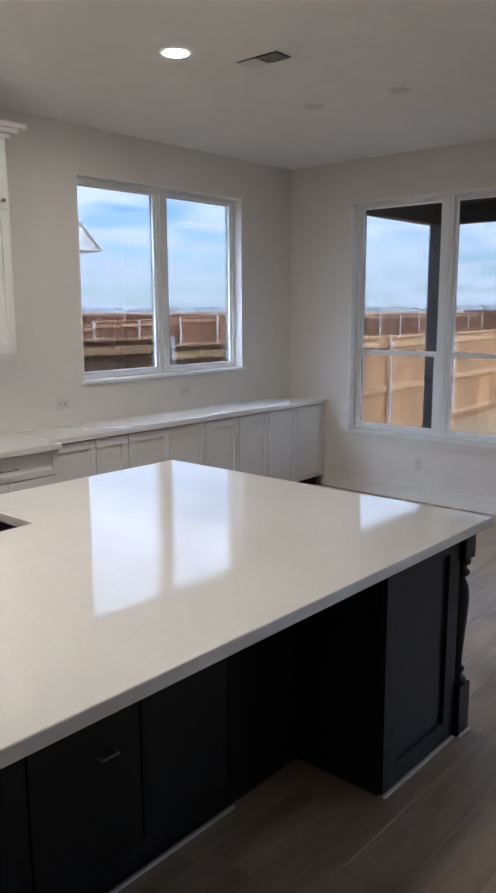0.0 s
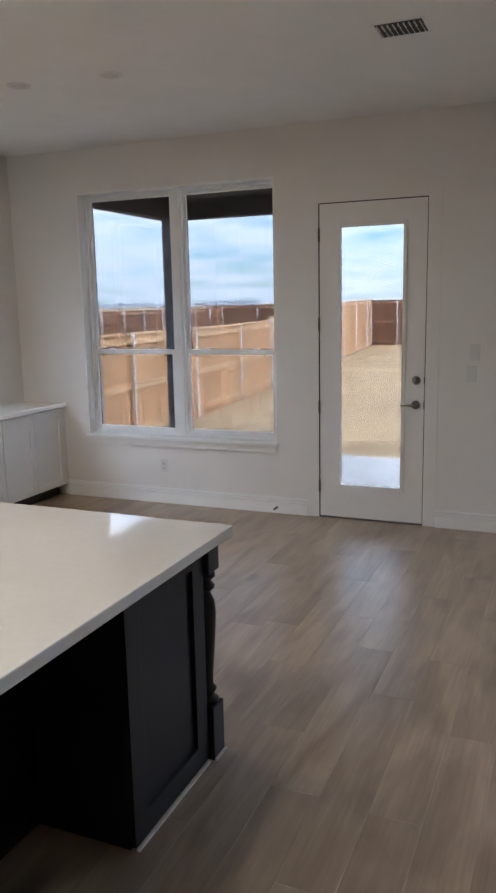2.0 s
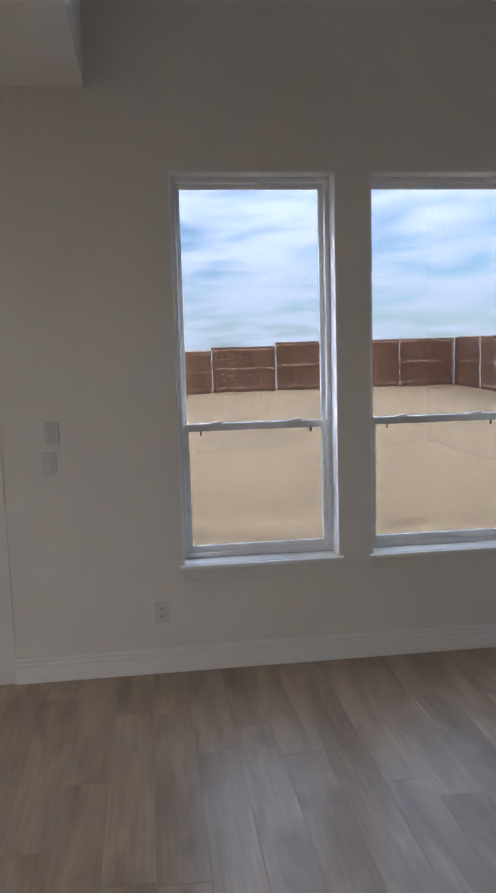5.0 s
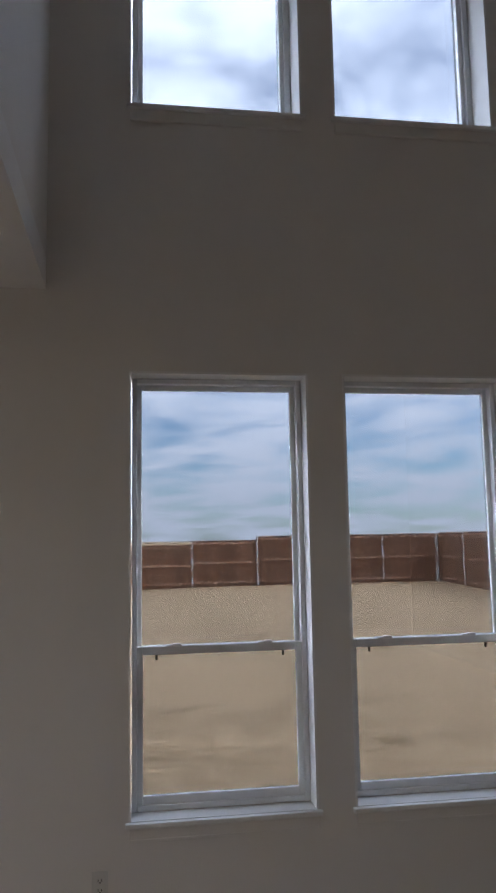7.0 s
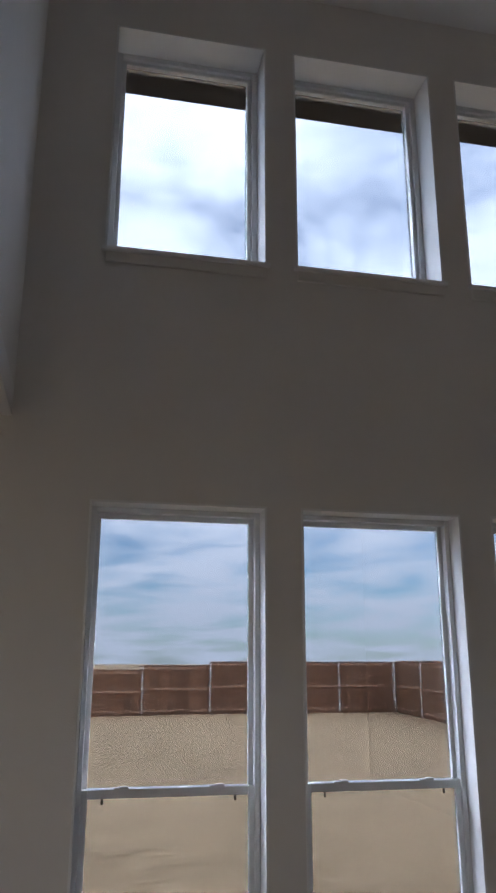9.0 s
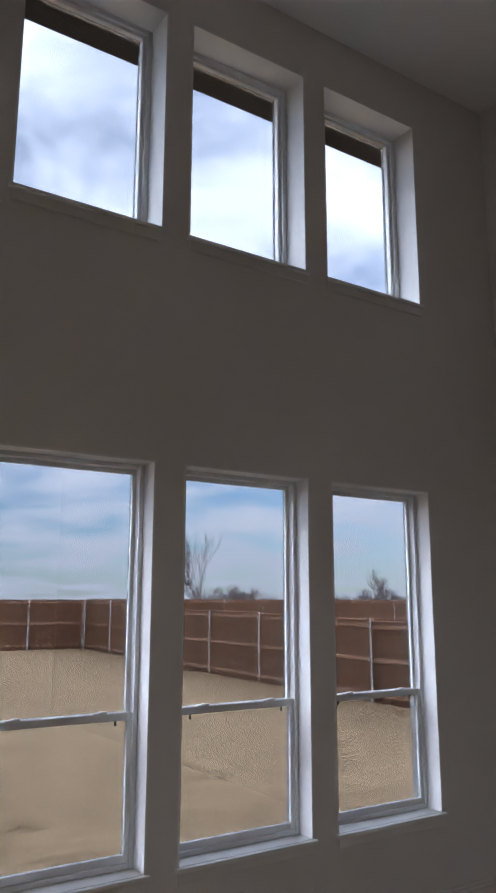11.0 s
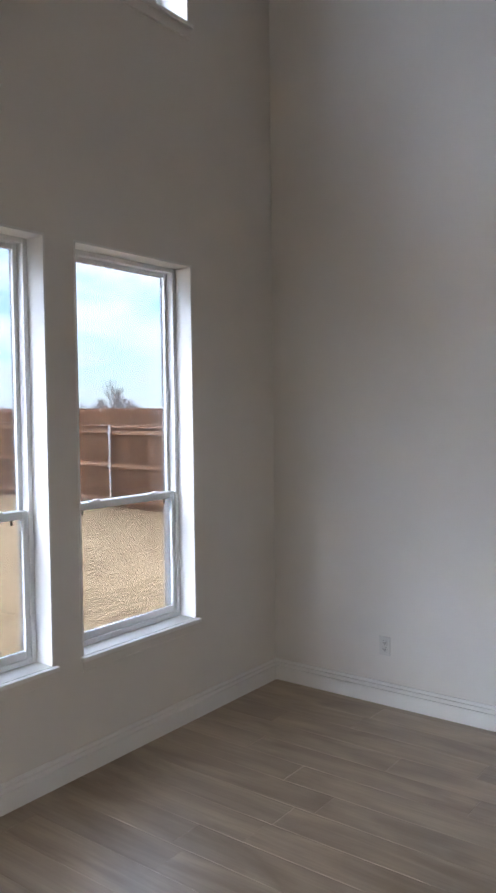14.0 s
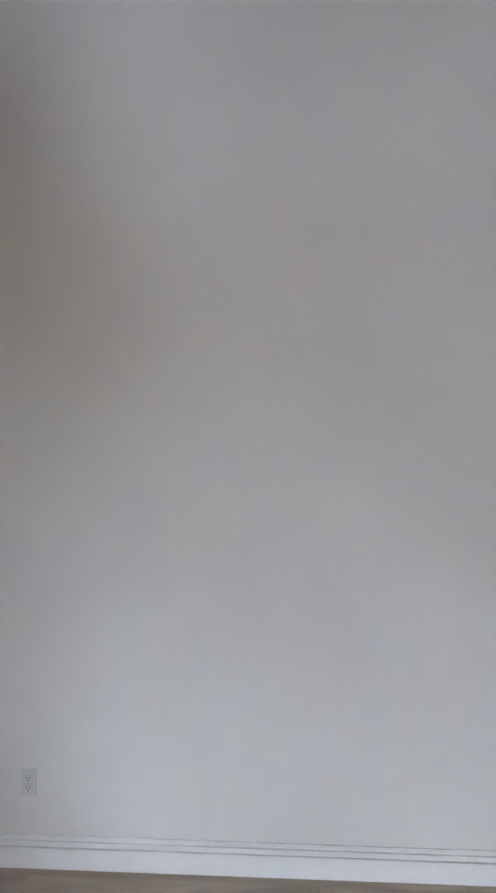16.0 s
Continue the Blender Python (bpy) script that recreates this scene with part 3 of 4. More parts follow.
outlet_plate((-1.425, 0, 0.335), 0, "white duplex outlet on the wall under the window")
outlet_plate((1.70, 0, 0.340), 0, "white duplex outlet low on the wall")
outlet_plate((4.28, 0, 0.36), 0, "white duplex outlet on the wall between windows")
outlet_plate((XR, -0.815, 0.362), -90, "white duplex outlet low on the tall wall")
outlet_plate((1.175, 0, 1.335), 0, "white rocker switch plate beside the door", True)
outlet_plate((1.155, 0, 1.177), 0, "white rocker switch plate under another plate", True)
outlet_plate((XL, -2.74, 1.03), 90, "white duplex outlet set sideways above the counter", flat=True)
outlet_plate((XL, -1.47, 1.03), 90, "white duplex outlet set sideways above the counter", flat=True)


stop = thing("door_stop", "small dark spring door stop on the baseboard", "door stop", (-0.37, -0.016, 0.05))
smooth(part("spring", add_lathe(bm_new(), [(0.010, 0.0), (0.010, -0.004), (0.006, -0.006), (0.006, -0.05), (0.005, -0.052)], (0, 0, 0), "y", 12), BRONZE, stop))
smooth(part("tip", add_lathe(bm_new(), [(0.008, -0.052), (0.009, -0.056), (0.009, -0.064), (0.006, -0.067)], (0, 0, 0), "y", 12), GAP, stop, "dark rubber tip"))


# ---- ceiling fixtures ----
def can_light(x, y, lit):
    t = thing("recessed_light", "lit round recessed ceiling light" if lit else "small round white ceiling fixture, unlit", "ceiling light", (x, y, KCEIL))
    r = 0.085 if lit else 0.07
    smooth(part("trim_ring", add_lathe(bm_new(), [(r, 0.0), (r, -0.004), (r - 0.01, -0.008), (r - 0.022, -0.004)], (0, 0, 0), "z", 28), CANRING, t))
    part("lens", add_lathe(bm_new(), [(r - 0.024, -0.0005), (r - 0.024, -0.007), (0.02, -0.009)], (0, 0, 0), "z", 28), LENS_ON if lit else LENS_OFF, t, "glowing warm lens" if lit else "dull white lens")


can_light(-1.21, -3.12, True)
# three unseen cans, added to brighten the worktop and floor
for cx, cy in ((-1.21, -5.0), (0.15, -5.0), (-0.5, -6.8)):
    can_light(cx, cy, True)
can_light(-1.335, -1.755, False)
can_light(-0.725, -1.69, False)


def ceiling_vent(x, y, sx, sy, yaw):
    t = thing("ceiling_vent", "white slatted metal air vent in the ceiling", "air vent", group="ceiling vents")
    bm = rect_frame(-sx / 2, sx / 2, -sy / 2, sy / 2, 0.0, 0.006, 0.022, 0.022, 0.022, 0.002)
    bmesh.ops.rotate(bm, verts=bm.verts, cent=(0, 0, 0), matrix=Matrix.Rotation(radians(90), 3, "X"))
    part("frame", bm, VENTGREY, t)
    # a black sheet, not a duct: shade between the slats as colour
    part("backing", box(-sx / 2 + 0.02, sx / 2 - 0.02, -sy / 2 + 0.02, sy / 2 - 0.02, -0.002, -0.0005), SLOT, t, "dark sheet for the shade behind the slats")
    n = 9
    for half in (-1, 1):
        for i in range(n):
            py = -sy / 2 + 0.03 + (sy - 0.06) * i / (n - 1)
            bm = box(0.006, sx / 2 - 0.022, -0.004, 0.004, -0.0006, 0.0006)
            bmesh.ops.rotate(bm, verts=bm.verts, cent=(0, 0, 0), matrix=Matrix.Rotation(radians(38 * half), 3, "X"))
            bmesh.ops.translate(bm, verts=bm.verts, vec=(0 if half > 0 else -sx / 2 + 0.016, py, -0.007))
            part("slat", bm, VENTGREY, t)
    t.matrix_basis = pose(x, y, KCEIL - 0.0005, 0, 0, yaw)


ceiling_vent(-0.945, -2.725, 0.32, 0.17, 0)
ceiling_vent(0.97, -1.71, 0.23, 0.27, 90)

# ---- island ----
IX0, IX1, IY0, IY1, IZ = -1.085, 0.718, -6.9, -3.322, 0.92
top = tagged(new("island_worktop", mesh_of("island_worktop", slab_with_holes(lambda u, v, w: (u, v, w), (IX0, IX1), (IY0, IY1), IZ - 0.040, IZ, [(-0.98, -0.565, -5.30, -4.53)]), QUARTZ)),
             "polished white quartz island worktop with sink cutout", "worktop")
bev = top.modifiers.new("edge", "BEVEL")
bev.width, bev.segments, bev.limit_method = 0.004, 2, "ANGLE"
sink = thing("kitchen_sink", "black composite undermount sink", "sink")
bm = box(-1.00, -0.99, -5.32, -4.51, 0.66, 0.879)
add_box(bm, -0.555, -0.545, -5.32, -4.51, 0.66, 0.879)
add_box(bm, -0.99, -0.555, -5.32, -5.31, 0.66, 0.879)
add_box(bm, -0.99, -0.555, -4.52, -4.51, 0.66, 0.879)
add_box(bm, -0.99, -0.555, -5.31, -4.52, 0.66, 0.67)
part("basin", bm, SINK, sink)
part("drain", add_lathe(bm_new(), [(0.045, 0.67), (0.045, 0.674), (0.03, 0.672)], (-0.77, -4.9, 0)), NICKEL, sink)

isl = thing("kitchen_island", "black painted island base with panelled end", "kitchen island")
CF = 0.25


def shaker(parent, name, place, u0, u1, v0, v1, mat, rail=0.06, label=""):
    """A frame-and-panel front; place maps u, v and the way out w to the world."""
    bm = bm_new()

    def cuboid(a0, a1, b0, b1, c0, c1):
        p, q = Vector(place(a0, b0, c0)), Vector(place(a1, b1, c1))
        add_box(bm, p.x, q.x, p.y, q.y, p.z, q.z, 0.0015)

    cuboid(u0, u0 + rail, v0, v1, 0.0, 0.020)
    cuboid(u1 - rail, u1, v0, v1, 0.0, 0.020)
    cuboid(u0 + rail, u1 - rail, v0, v0 + rail, 0.0, 0.0195)
    cuboid(u0 + rail, u1 - rail, v1 - rail, v1, 0.0, 0.0195)
    cuboid(u0 + rail - 0.002, u1 - rail + 0.002, v0 + rail - 0.002, v1 - rail + 0.002, 0.0, 0.006)
    return part(name, bm, mat, parent, label)


part("body", box(IX0 + 0.04, CF, IY0 + 0.04, IY1 - 0.07, 0.0, 0.655), BLACK, isl)
bm = box(IX0 + 0.04, -1.02, IY0 + 0.04, IY1 - 0.07, 0.656, 0.878)
add_box(bm, -0.52, CF, IY0 + 0.04, IY1 - 0.07, 0.656, 0.878)
add_box(bm, -1.019, -0.521, -4.49, IY1 - 0.07, 0.656, 0.878)
add_box(bm, -1.019, -0.521, IY0 + 0.04, -5.34, 0.656, 0.878)
part("upper_body", bm, BLACK, isl)
part("end_block", box(CF + 0.001, 0.612, -3.945, IY1 - 0.07, 0.0, 0.878), BLACK, isl)
shaker(isl, "end_panel", lambda u, v, w: (0.613 + w, u, v), -3.945, -3.408, 0.012, 0.876, BLACK, 0.085)
for k in range(5):
    a = -3.955 - 0.39 * (k + 1)
    part("back_door", box(CF + 0.001, CF + 0.016, a + 0.004, a + 0.386, 0.10, 0.86, 0.003), BLACK, isl)
handle = part("handle", add_tube(bm_new(), [(CF + 0.014, -4.895, 0.455), (CF + 0.038, -4.895, 0.455), (CF + 0.038, -4.835, 0.455), (CF + 0.014, -4.835, 0.455)], [0.004] * 4, 8), NICKEL, isl, "small bright metal pull")
bm = box(0.634, 0.646, -3.945, -3.418, 0.0, 0.010, 0.002)
add_box(bm, 0.655, 0.665, -3.40, -3.31, 0.0, 0.010, 0.002)
add_box(bm, CF + 0.016, CF + 0.026, IY0 + 0.1, -4.33, 0.0, 0.010, 0.002)
part("shoe_line", bm, CAULK, isl, "pale strip where the island meets the floor")
leg = part("corner_leg", box(0.565, 0.653, -3.400, -3.312, 0.745, 0.878, 0.004), BLACK, isl, "turned black corner leg")
smooth(part("turning", add_lathe(bm_new(), [(0.030, 0.215), (0.042, 0.222), (0.043, 0.235), (0.030, 0.243), (0.026, 0.255), (0.036, 0.268), (0.036, 0.278), (0.024, 0.29), (0.026, 0.34), (0.033, 0.43), (0.040, 0.52), (0.043, 0.58), (0.038, 0.625), (0.026, 0.655), (0.024, 0.665), (0.038, 0.675), (0.041, 0.688), (0.030, 0.70), (0.028, 0.712), (0.043, 0.722), (0.043, 0.735), (0.036, 0.746)], (0.609, -3.356, 0), "z", 24), BLACK, leg))
part("plinth", box(0.563, 0.655, -3.402, -3.310, 0.0, 0.215, 0.005), BLACK, leg)

# ---- nook cabinets ----
BF = -2.452
tagged(new("nook_counter", mesh_of("nook_counter", box(XL + 0.001, -2.428, -3.198, -0.002, 0.824, 0.864, 0.004), QUARTZ)), "white quartz counter on the nook cabinets", "worktop")
for k in range(4):
    y1 = -0.035 - 0.818 * k
    y0 = max(y1 - 0.818, -3.197)
    c = thing("base_cabinet", "white two-door shaker base cabinet", "cabinet", group="nook cabinets")
    part("body", box(XL + 0.002, BF - 0.021, y0 + 0.001, y1 - 0.001, 0.10, 0.822), CABWHITE, c)
    part("toe_kick", box(XL + 0.01, BF - 0.085, y0 + 0.001, y1 - 0.001, 0.0, 0.099), GAP, c, "dark recessed toe kick")
    # dark sheet behind the doors paints the shade of their seams
    part("face_gap", box(BF - 0.0208, BF - 0.0202, y0 + 0.004, y1 - 0.004, 0.108, 0.815), GAP, c)
    for j in (0, 1):
        a = y0 + 0.409 * j
        shaker(c, "door", lambda u, v, w: (BF - 0.020 + w, u, v), a + 0.005, (a + 0.404 if j == 0 else y1 - 0.005), 0.105, 0.812, CABWHITE, 0.058)
filler = thing("filler_strip", "narrow white filler strip between cabinet and wall", "trim")
part("strip", box(BF - 0.02, BF - 0.003, -0.034, -0.001, 0.10, 0.822), CABWHITE, filler)

# ---- kitchen run ----
tagged(new("kitchen_counter", mesh_of("kitchen_counter", box(XL + 0.001, -2.27, -8.9, -3.2, 0.824, 0.864, 0.004), QUARTZ)), "white quartz kitchen counter beside the nook", "worktop")
KF = -2.31
for k in range(3):
    y1 = -3.202 - 0.76 * k
    y0 = y1 - 0.758
    c = thing("drawer_cabinet", "white shaker base cabinet with a top drawer", "cabinet", group="kitchen base cabinets")
    part("body", box(XL + 0.002, KF - 0.021, y0 + 0.001, y1 - 0.001, 0.10, 0.822), CABWHITE, c)
    part("toe_kick", box(XL + 0.01, KF - 0.085, y0 + 0.001, y1 - 0.001, 0.0, 0.099), GAP, c)
    # same dark sheet, painting shade into the drawer and door seams
    part("face_gap", box(KF - 0.0208, KF - 0.0202, y0 + 0.004, y1 - 0.004, 0.108, 0.815), GAP, c)
    d = shaker(c, "drawer_front", lambda u, v, w: (KF - 0.020 + w, u, v), y0 + 0.003, y1 - 0.003, 0.655, 0.815, CABWHITE, 0.045)
    part("handle", add_tube(bm_new(), [(KF, (y0 + y1) / 2 - 0.06, 0.735), (KF + 0.028, (y0 + y1) / 2 - 0.06, 0.735), (KF + 0.028, (y0 + y1) / 2 + 0.06, 0.735), (KF, (y0 + y1) / 2 + 0.06, 0.735)], [0.005] * 4, 8), NICKEL, d)
    for j in (0, 1):
        a = y0 + 0.379 * j
        shaker(c, "door", lambda u, v, w: (KF - 0.020 + w, u, v), a + 0.003, a + 0.376, 0.105, 0.648, CABWHITE, 0.058)
c = thing("wall_cabinet", "tall white shaker wall cabinet with crown moulding", "cabinet")
part("body", box(XL + 0.002, -2.591, -4.2, -3.30, 1.44, 2.80), CABWHITE, c)
for j in (0, 1):
    a = -4.198 + 0.448 * j
    shaker(c, "door", lambda u, v, w: (-2.59 + w, u, v), a + 0.002, a + 0.445, 1.445, 2.34, CABWHITE, 0.058)
    shaker(c, "top_door", lambda u, v, w: (-2.59 + w, u, v), a + 0.002, a + 0.445, 2.35, 2.775, CABWHITE, 0.058)
    part("knob", add_lathe(bm_new(), [(0.006, 0.0), (0.006, 0.012), (0.013, 0.016), (0.014, 0.024), (0.009, 0.028)], (-2.57, a + (0.40 if j == 0 else 0.40), 2.40), "x", 14), NICKEL, c)
bm = box(XL + 0.002, -2.56, -4.2, -3.272, 2.776, 2.806, 0.004)
add_box(bm, XL + 0.002, -2.53, -4.2, -3.235, 2.8065, 2.836, 0.006)
add_box(bm, XL + 0.002, -2.50, -4.2, -3.19, 2.8365, 2.868, 0.006)
part("crown", bm, CABWHITE, c)

# ---- outdoors ----
def ground_z(x, y):
    """The yard falls a little towards the cedar fence and rises towards the back."""
    side = min(max((8 - x) / 13, 0), 1)
    side = side * side * (3 - 2 * side)
    back = min(max((y - 20) / 10, 0), 1)
    return -0.25 - 0.17 * side + 0.12 * back * back * (3 - 2 * back)


def ground_sheet():
    xs = [-2500, -900, -300, -120, -60, *range(-40, 60, 2), 90, 160, 400, 1000, 2500]
    ys = [-60, -40, -24, *range(-14, 44, 2), 60, 100, 200, 500, 1200, 4000]
    bm = bm_new()
    grid = [[bm.verts.new((x, y, ground_z(x, y))) for x in xs] for y in ys]
    for j in range(len(ys) - 1):
        for i in range(len(xs) - 1):
            bm.faces.new((grid[j][i], grid[j][i + 1], grid[j + 1][i + 1], grid[j + 1][i]))
    return bm


smooth(structure("ground", ground_sheet(), LAWN, "dormant tan lawn and open land", "ground"))


def grass_blades():
    """Dry blades in loose clumps, on the stretch of lawn outside the windows."""
    rng = random.Random(31)
    bm = bm_new()
    made = 0
    while made < 3600:
        x, y = rng.uniform(-3.5, 14.5), 0.6 + 17 * rng.random() ** 1.4
        if (x < 1.6 and y < 3.1) or noise.noise(Vector((x * 0.9, y * 1.7, 3.0))) < rng.uniform(-0.35, 0.45):
            continue
        made += 1
        z = ground_z(x, y) - 0.004
        for _ in range(4):
            a, ln, w = rng.uniform(0, 6.283), rng.uniform(0.015, 0.035), rng.uniform(0.004, 0.008)
            bx, by = x + rng.uniform(-0.04, 0.04), y + rng.uniform(-0.04, 0.04)
            lean = rng.uniform(0.3, 1.5) * ln
            c, sn = math.cos(a), math.sin(a)
            bm.faces.new([bm.verts.new(p) for p in ((bx - w * sn, by + w * c, z), (bx + w * sn, by - w * c, z), (bx + lean * c, by + lean * sn, z + ln))])
    return bm


tagged(structure("grass", grass_blades(), BLADES, "short dry tan grass blades in clumps", "grass"), kind="stuff")
GZ = -0.37
structure("patio", box(-3.3, 1.55, 0.242, 3.02, GZ - 0.05, -0.10, 0.01), CONCRETE, "pale concrete patio slab outside the door", "patio")
roof = thing("patio_roof", "dark brown covered patio roof on a square post", "patio roof")
part("soffit", box(-3.0, 1.35, 0.242, 3.25, 2.98, 3.08), SOFFIT, roof)
part("front_beam", box(-3.02, 1.35, 2.97, 3.13, 2.755, 2.979), SOFFIT, roof)
part("side_beam", box(-3.02, -2.86, 0.242, 2.969, 2.755, 2.979), SOFFIT, roof)
part("post", box(-3.01, -2.85, 2.98, 3.12, -0.10, 2.754, 0.006), POSTWOOD, roof)
structure("eave_soffit", box(1.3, XR + 0.5, 0.292, 0.57, 5.46, 5.60), SOFFIT, "dark brown roof overhang above the upper windows", "eave")


def fence(name, label, p0, p1, mats, bays, single=True, face=1, brackets=False):
    """A picket fence from p0 to p1. bays: the distance at which each bay ends and the level of its top. Pickets, three rails a bay,
    and steel posts on the side that face gives."""
    board_mat, rail_mat = mats
    p0, p1 = Vector((*p0, 0)), Vector((*p1, 0))
    way = (p1 - p0).normalized()
    f = thing(name, label, "fence")
    rng = random.Random(len(label) + int((p1 - p0).length))
    joined = bm_new()
    shared = {}
    tie = mesh_of("bracket", box(-0.055, 0.055, -0.006, 0.006, -0.022, 0.022, 0.003), GALV)
    start, last_top = 0.0, bays[0][1]
    post_side = -0.085 * face

    def steel_post(at, top):
        base = ground_z(*(p0 + way * at).xy)
        part("post", add_lathe(bm_new(), [(0.025, base - 0.05), (0.025, top), (0.017, top + 0.03)], (at, post_side, 0), "z", 8), GALV, f, "galvanised steel post")

    for end, top in bays:
        base = ground_z(*(p0 + way * (start + end) / 2).xy) - 0.02
        span = end - start
        n = max(1, round(span / 0.142))
        w = span / n / 2 - 0.0012
        for i in range(n):
            x = start + (i + 0.5) * span / n
            if single:
                key = (round(top - base, 2), round(w, 3))
                if key not in shared:
                    shared[key] = mesh_of("picket", box(-w, w, -0.008, 0.008, 0.0, key[0]), board_mat)
                o = new("picket", shared[key])
                o.parent = f
                o.matrix_basis = pose(x, rng.uniform(-0.003, 0.003), base + rng.uniform(-0.006, 0.004), 0, rng.uniform(-0.15, 0.15), rng.uniform(-0.6, 0.6))
            else:
                d, h = rng.uniform(-0.003, 0.003), rng.uniform(-0.008, 0.004)
                add_box(joined, x - w, x + w, d - 0.008, d + 0.008, base, top + h)
        side = -0.03 * face
        levels = (base + 0.20, base + 0.53 * (top - base), top - 0.10)
        for h in levels:
            part("rail", box(start, end - 0.004, side - 0.02, side + 0.02, h - 0.042, h + 0.042), rail_mat, f)
            if brackets:
                o = new("bracket", tie)
                o.parent = f
                o.location = (start + 0.03, post_side - 0.034 * face, h)
        part("cap_trim", box(start, end - 0.003, -0.035, 0.035, top, top + 0.03), rail_mat, f)
        steel_post(start + 0.03, max(top, last_top))
        start, last_top = end, top
    steel_post(start - 0.03, last_top)
    if single:
        joined.free()
    else:
        tagged(part("pickets", joined, board_mat, f), kind="stuff")
    f.matrix_basis = pose(p0.x, p0.y, 0, 0, 0, math.degrees(math.atan2(way.y, way.x)))
    return f


def even_bays(length, step, levels):
    """Bays of about one step each; levels: (up to this distance, level) pairs."""
    n = round(length / step)
    return [(length * (k + 1) / n, next(z for d, z in levels if length * (k + 0.5) / n <= d)) for k in range(n)]


fence("cedar_fence", "new light cedar picket fence with steel posts", (-4.3, 2.2), (-7.05, 30.4), (CEDAR, CEDARRAIL),
      [(2.3, 1.28), (5.0, 1.27), (7.75, 1.25), (10.25, 1.26), (12.9, 1.36), (15.4, 1.46), (17.9, 1.55), (20.4, 1.63), (23.2, 1.69), (26.2, 1.73), (28.3, 1.75)], brackets=True)
fence("side_fence", "weathered cedar fence beside the house", (-4.75, -9.0), (-4.45, 2.0), (WEATHERED_SHADED, CEDARRAIL), even_bays(11.0, 2.2, [(8.2, 1.40), (9.0, 1.37), (12, 1.31)]))
fence("back_fence", "red-brown stained picket fence stepping across the yard", (-7.0, 30.0), (15.6, 30.0), (STAINED_FAR, STAINEDRAIL),
      [(1.2, 1.73), (4.0, 1.72), (6.8, 1.68), (9.0, 1.64), (11.4, 1.64), (14.25, 1.81), (17.1, 1.97), (19.95, 1.97), (22.6, 1.98)], single=False, brackets=True)
fence("yard_fence", "red-brown stained fence along the yard's side", (15.6, 30.0), (13.72, 5.25), (STAINED, STAINEDRAIL),
      [(0.2, 1.97), (3.57, 1.97), (6.6, 1.90), (9.6, 1.76), (12.65, 1.63), (15.7, 1.62), (18.15, 1.57), (20.6, 1.51), (22.8, 1.47), (24.8, 1.44)], brackets=True)
fence("far_fence", "distant red-brown fence behind the next yard", (-46.0, 29.0), (-7.15, 30.0), (STAINED_FAR, STAINEDRAIL), even_bays(38.9, 2.75, [(30.4, 1.43), (36.5, 1.64), (40, 1.70)]), single=False)
fence("far_fence", "distant red-brown fence across the next yard", (15.75, 30.1), (70.0, 32.0), (STAINED_FAR, STAINEDRAIL), even_bays(54.3, 2.5, [(60, 2.02)]), single=False)
fence("neighbour_fence", "reddish cedar fence across the neighbouring lots", (-14.0, -12.0), (-14.0, 28.5), (STAINED_FAR, STAINEDRAIL), even_bays(40.5, 1.5, [(18.2, 1.34), (19.8, 1.43), (21.2, 1.46), (45, 1.52)]), single=False)

# neighbouring house, seen past the side window
house = thing("neighbour_house", "pale neighbouring house with a white gable", "house")
part("wall", box(-26, -16.9, -3, 7.3, GZ, 3.40), SIDING, house)
bm = bm_new()
add_box(bm, -16.9, -16.6, -3, 7.3, 3.0, 3.40)
vs = [bm.verts.new(p) for p in ((-26, -3.5, 3.42), (-16.5, -3.5, 3.42), (-16.5, 8.34, 3.42), (-26, 8.34, 3.42), (-26, 2.4, 9.4), (-16.5, 2.4, 9.4))]
for q in ((1, 2, 5), (3, 0, 4), (0, 3, 2, 1)):
    bm.faces.new([vs[i] for i in q])
part("gable", bm, SIDING, house)
bm = bm_new()
for sgn in (-1, 1):
    e = 8.37 if sgn > 0 else -3.55
    q = [bm.verts.new(p) for p in ((-26.2, e, 3.40), (-16.4, e, 3.40), (-16.4, 2.4, 9.5), (-26.2, 2.4, 9.5), (-26.2, e, 3.435), (-16.4, e, 3.435), (-16.4, 2.4, 9.535), (-26.2, 2.4, 9.535))]
    for i in ((0, 1, 2, 3), (4, 5, 6, 7), (0, 1, 5, 4), (1, 2, 6, 5), (0, 3, 7, 4)):
        bm.faces.new([q[k] for k in i])
part("roof", bm, SIDING, house)


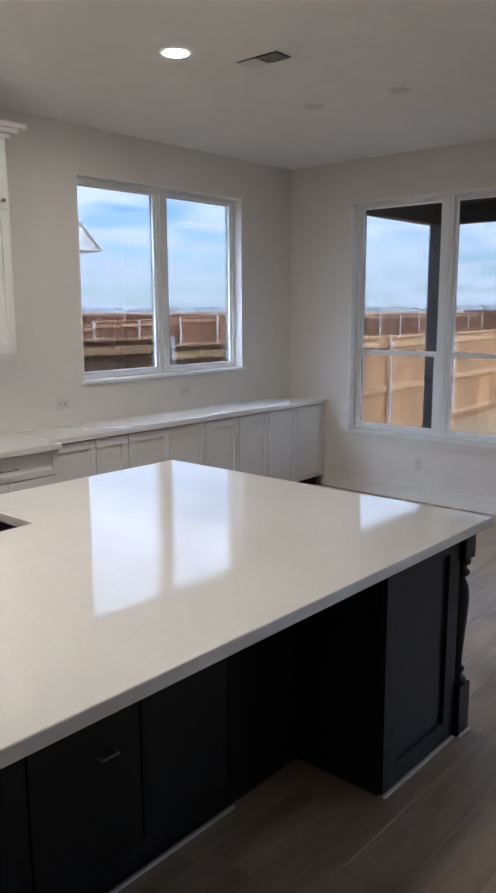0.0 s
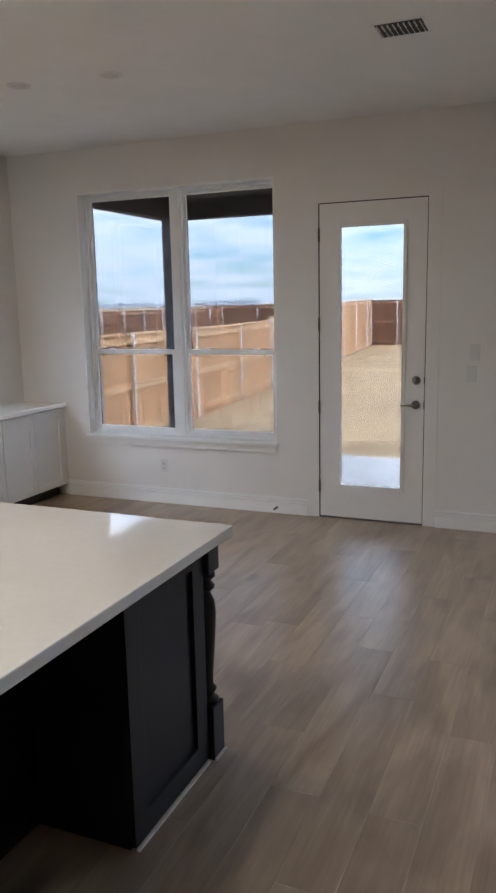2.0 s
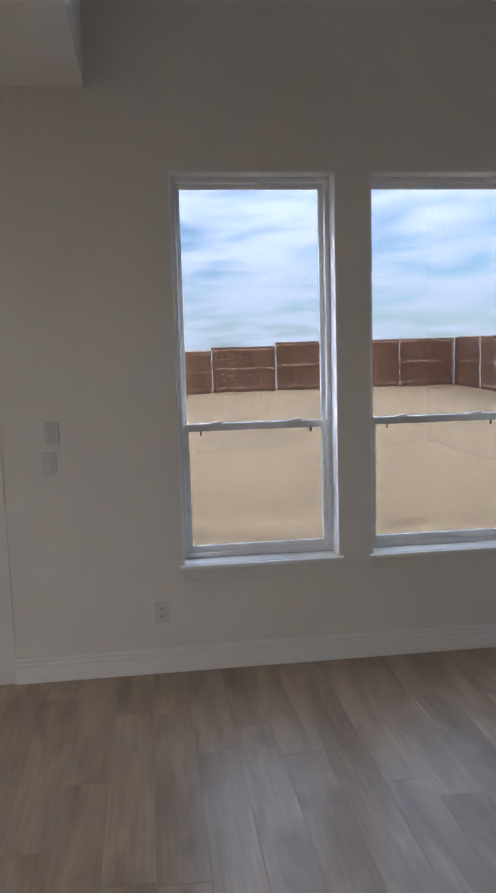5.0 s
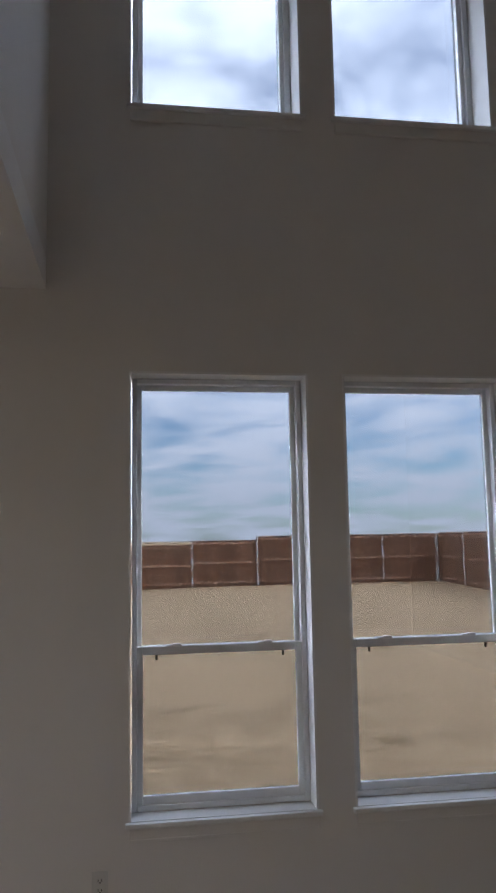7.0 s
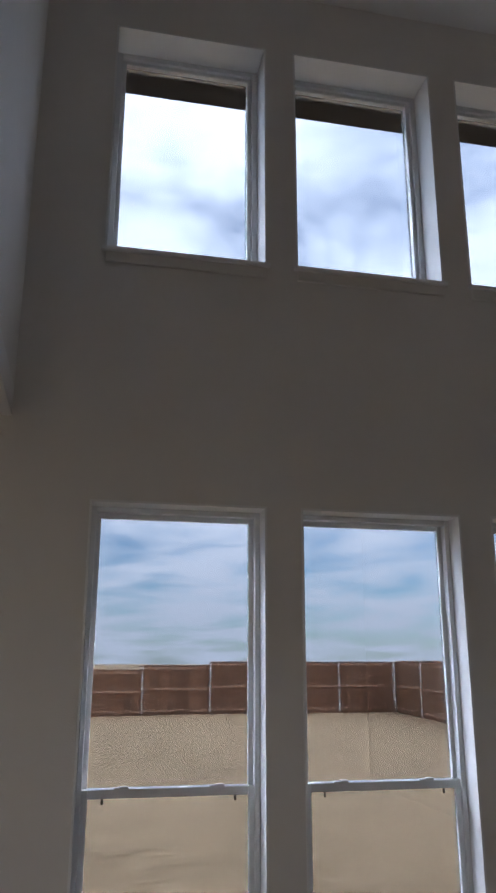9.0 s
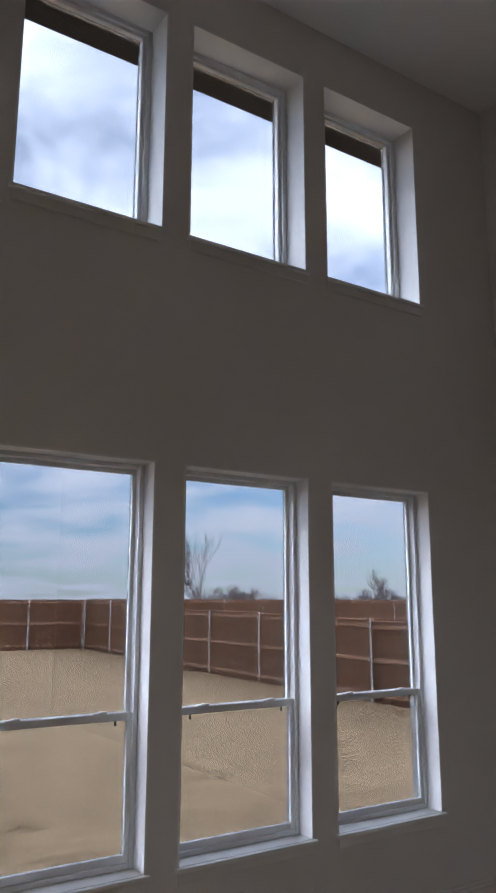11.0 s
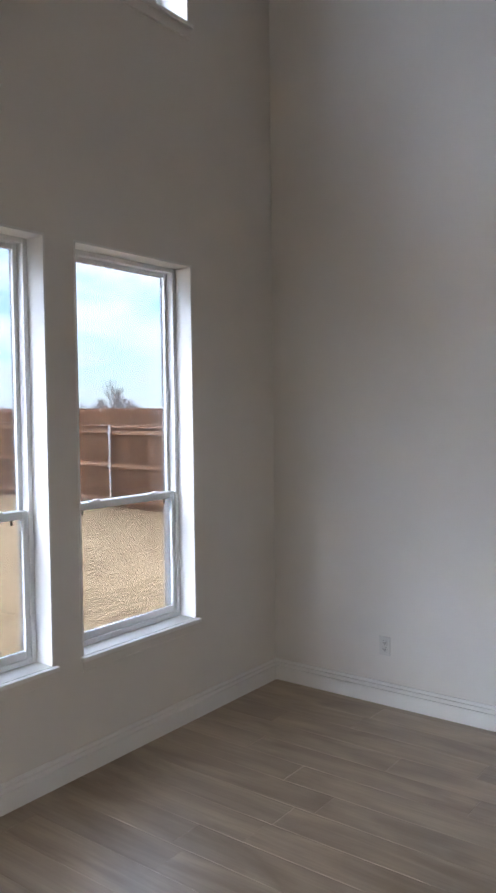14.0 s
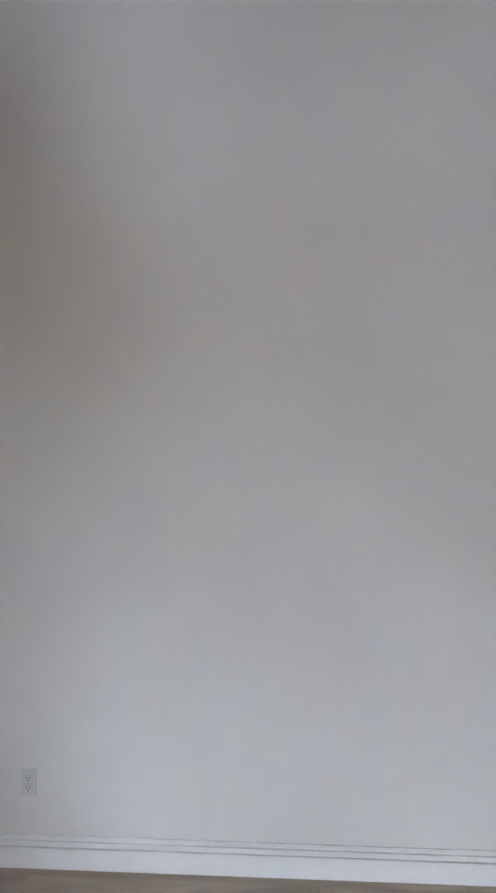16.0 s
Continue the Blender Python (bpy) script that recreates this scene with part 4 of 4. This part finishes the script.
def bare_tree(x, y, height, seed, spread=0.7, twig=0.006):
    rng = random.Random(seed)
    t = thing("bare_tree", "leafless winter tree beyond the fence", "tree", (x, y, ground_z(x, y) - 0.02), group="bare trees")
    tr = bm_new()
    br = bm_new()

    def grow(bm, p, d, ln, r, depth):
        pts, rad = [p], [r]
        for k in range(3):
            d = (d + Vector((rng.uniform(-.18, .18), rng.uniform(-.18, .18), rng.uniform(-.02, .14)))).normalized()
            p = p + d * ln / 3
            pts.append(p)
            rad.append(max(r * (1 - 0.2 * (k + 1)), twig * 0.7))
        add_tube(bm, pts, rad, 5 if depth < 2 else 3)
        if depth < 4:
            for _ in range(4 if depth > 1 else 6):
                k = rng.randint(1, 3)
                a = rng.uniform(0, 6.283)
                nd = (d + Vector((math.cos(a), math.sin(a), rng.uniform(.2, .8))) * rng.uniform(.7, 1.2) * spread).normalized()
                grow(br, pts[k], nd, ln * rng.uniform(.55, .8), max(rad[k] * .55, twig), depth + 1)

    grow(tr, Vector((0, 0, 0)), Vector((0, 0, 1)), height * 0.34, height * 0.011, 0)
    part("trunk", tr, BARK, t)
    part("branches", br, BARK, t)
    return t


bare_tree(28.3, 41.0, 8.2, 3, 0.34, 0.008)
far_trees = [bare_tree(50.5, 79.0, 4.6, 21, 0.85, 0.013), bare_tree(53.5, 77.0, 5.0, 22, 0.85, 0.013), bare_tree(74.6, 73.0, 7.4, 23, 0.75, 0.013)]
rng = random.Random(17)
for k in range(26):
    # a loose row of low trees, fanned along the camera's sight lines to fit its view
    slope = 0.60 + 0.40 * (k + rng.uniform(-0.35, 0.35)) / 25
    y = rng.uniform(70, 92)
    x = 1.9 + slope * (y + 3.7)
    q = rng.uniform(0.7, 1.05)
    copy_thing(far_trees[k % 2], pose(x, y, ground_z(x, y) - 0.02, 0, 0, rng.uniform(0, 360)) @ Matrix.Diagonal((q * 1.25, q * 1.25, q, 1)))


def backdrop_band():
    bm = bm_new()
    rng = random.Random(8)
    prev = None
    for i in range(181):
        a = radians(22 + i * 0.45)
        r = 900
        h = 4 + 2 * noise.noise(Vector((i * 0.11, 0, 0))) + rng.uniform(0, 1.5)
        x, y = -r * math.sin(a), r * math.cos(a)
        cur = (bm.verts.new((x, y, -0.4)), bm.verts.new((x, y, h)))
        if prev:
            bm.faces.new((prev[0], cur[0], cur[1], prev[1]))
        prev = cur
    return bm


structure("backdrop", backdrop_band(), DISTANCE, "line of distant trees with haze painted in blue-grey", "distance")

# ---- floor planks ----
structure("floor", box(XL, XR, YR, YB, -0.12, -0.0125), SUBFLOOR, "wood-look plank floor running towards the windows", "floor")
floor = bpy.data.objects["floor"]
PW, PL = 0.183, 1.22
rng = random.Random(5)
plank_mesh = {}
rest = bm_new()


def plank_bm(ln):
    bm = bm_new()
    e, w, h = 0.0010, PW / 2 - 0.0004, ln / 2 - 0.0006
    low = [bm.verts.new(p) for p in ((-w, -h, -0.012), (w, -h, -0.012), (w, h, -0.012), (-w, h, -0.012))]
    mid = [bm.verts.new(p) for p in ((-w, -h, -0.0007), (w, -h, -0.0007), (w, h, -0.0007), (-w, h, -0.0007))]
    hi = [bm.verts.new(p) for p in ((-w + e, -h + e, 0), (w - e, -h + e, 0), (w - e, h - e, 0), (-w + e, h - e, 0))]
    for a, b in ((low, mid), (mid, hi)):
        for i in range(4):
            j = (i + 1) % 4
            bm.faces.new((a[i], a[j], b[j], b[i]))
    bm.faces.new(hi)
    return bm


ENDS = {0: -2.93, 1: -2.11, 2: -1.91, -5: -1.87}
row0 = math.floor((XL - 1.64) / PW)
row1 = math.ceil((XR - 1.64) / PW)
for r in range(row0, row1):
    x = 1.64 + PW * (r + 0.5)
    if x - PW / 2 > XR or x + PW / 2 < XL:
        continue
    y = ENDS.get(r, rng.uniform(-PL, 0))
    y += PL * math.ceil((YB + 0.02 - y) / PL)
    while y > YR:
        a, b = max(y - PL, YR), min(y, YB + 0.02)
        y -= PL
        if b - a < 0.03:
            continue
        ln = round(b - a, 2)
        if b > -4.9 and x > 0.2:
            if ln not in plank_mesh:
                plank_mesh[ln] = mesh_of("plank", plank_bm(ln), FLOORWOOD)
            o = new("plank", plank_mesh[ln])
            o.parent = floor
            o.location = (x, (a + b) / 2, 0)
        else:
            bm = plank_bm(ln)
            bmesh.ops.translate(bm, verts=bm.verts, vec=(x, (a + b) / 2, 0))
            me = mesh_of("plank_run", bm, FLOORREST)
            rest.from_mesh(me)
            bpy.data.meshes.remove(me)
tagged(part("planks", rest, FLOORREST, floor), kind="stuff")
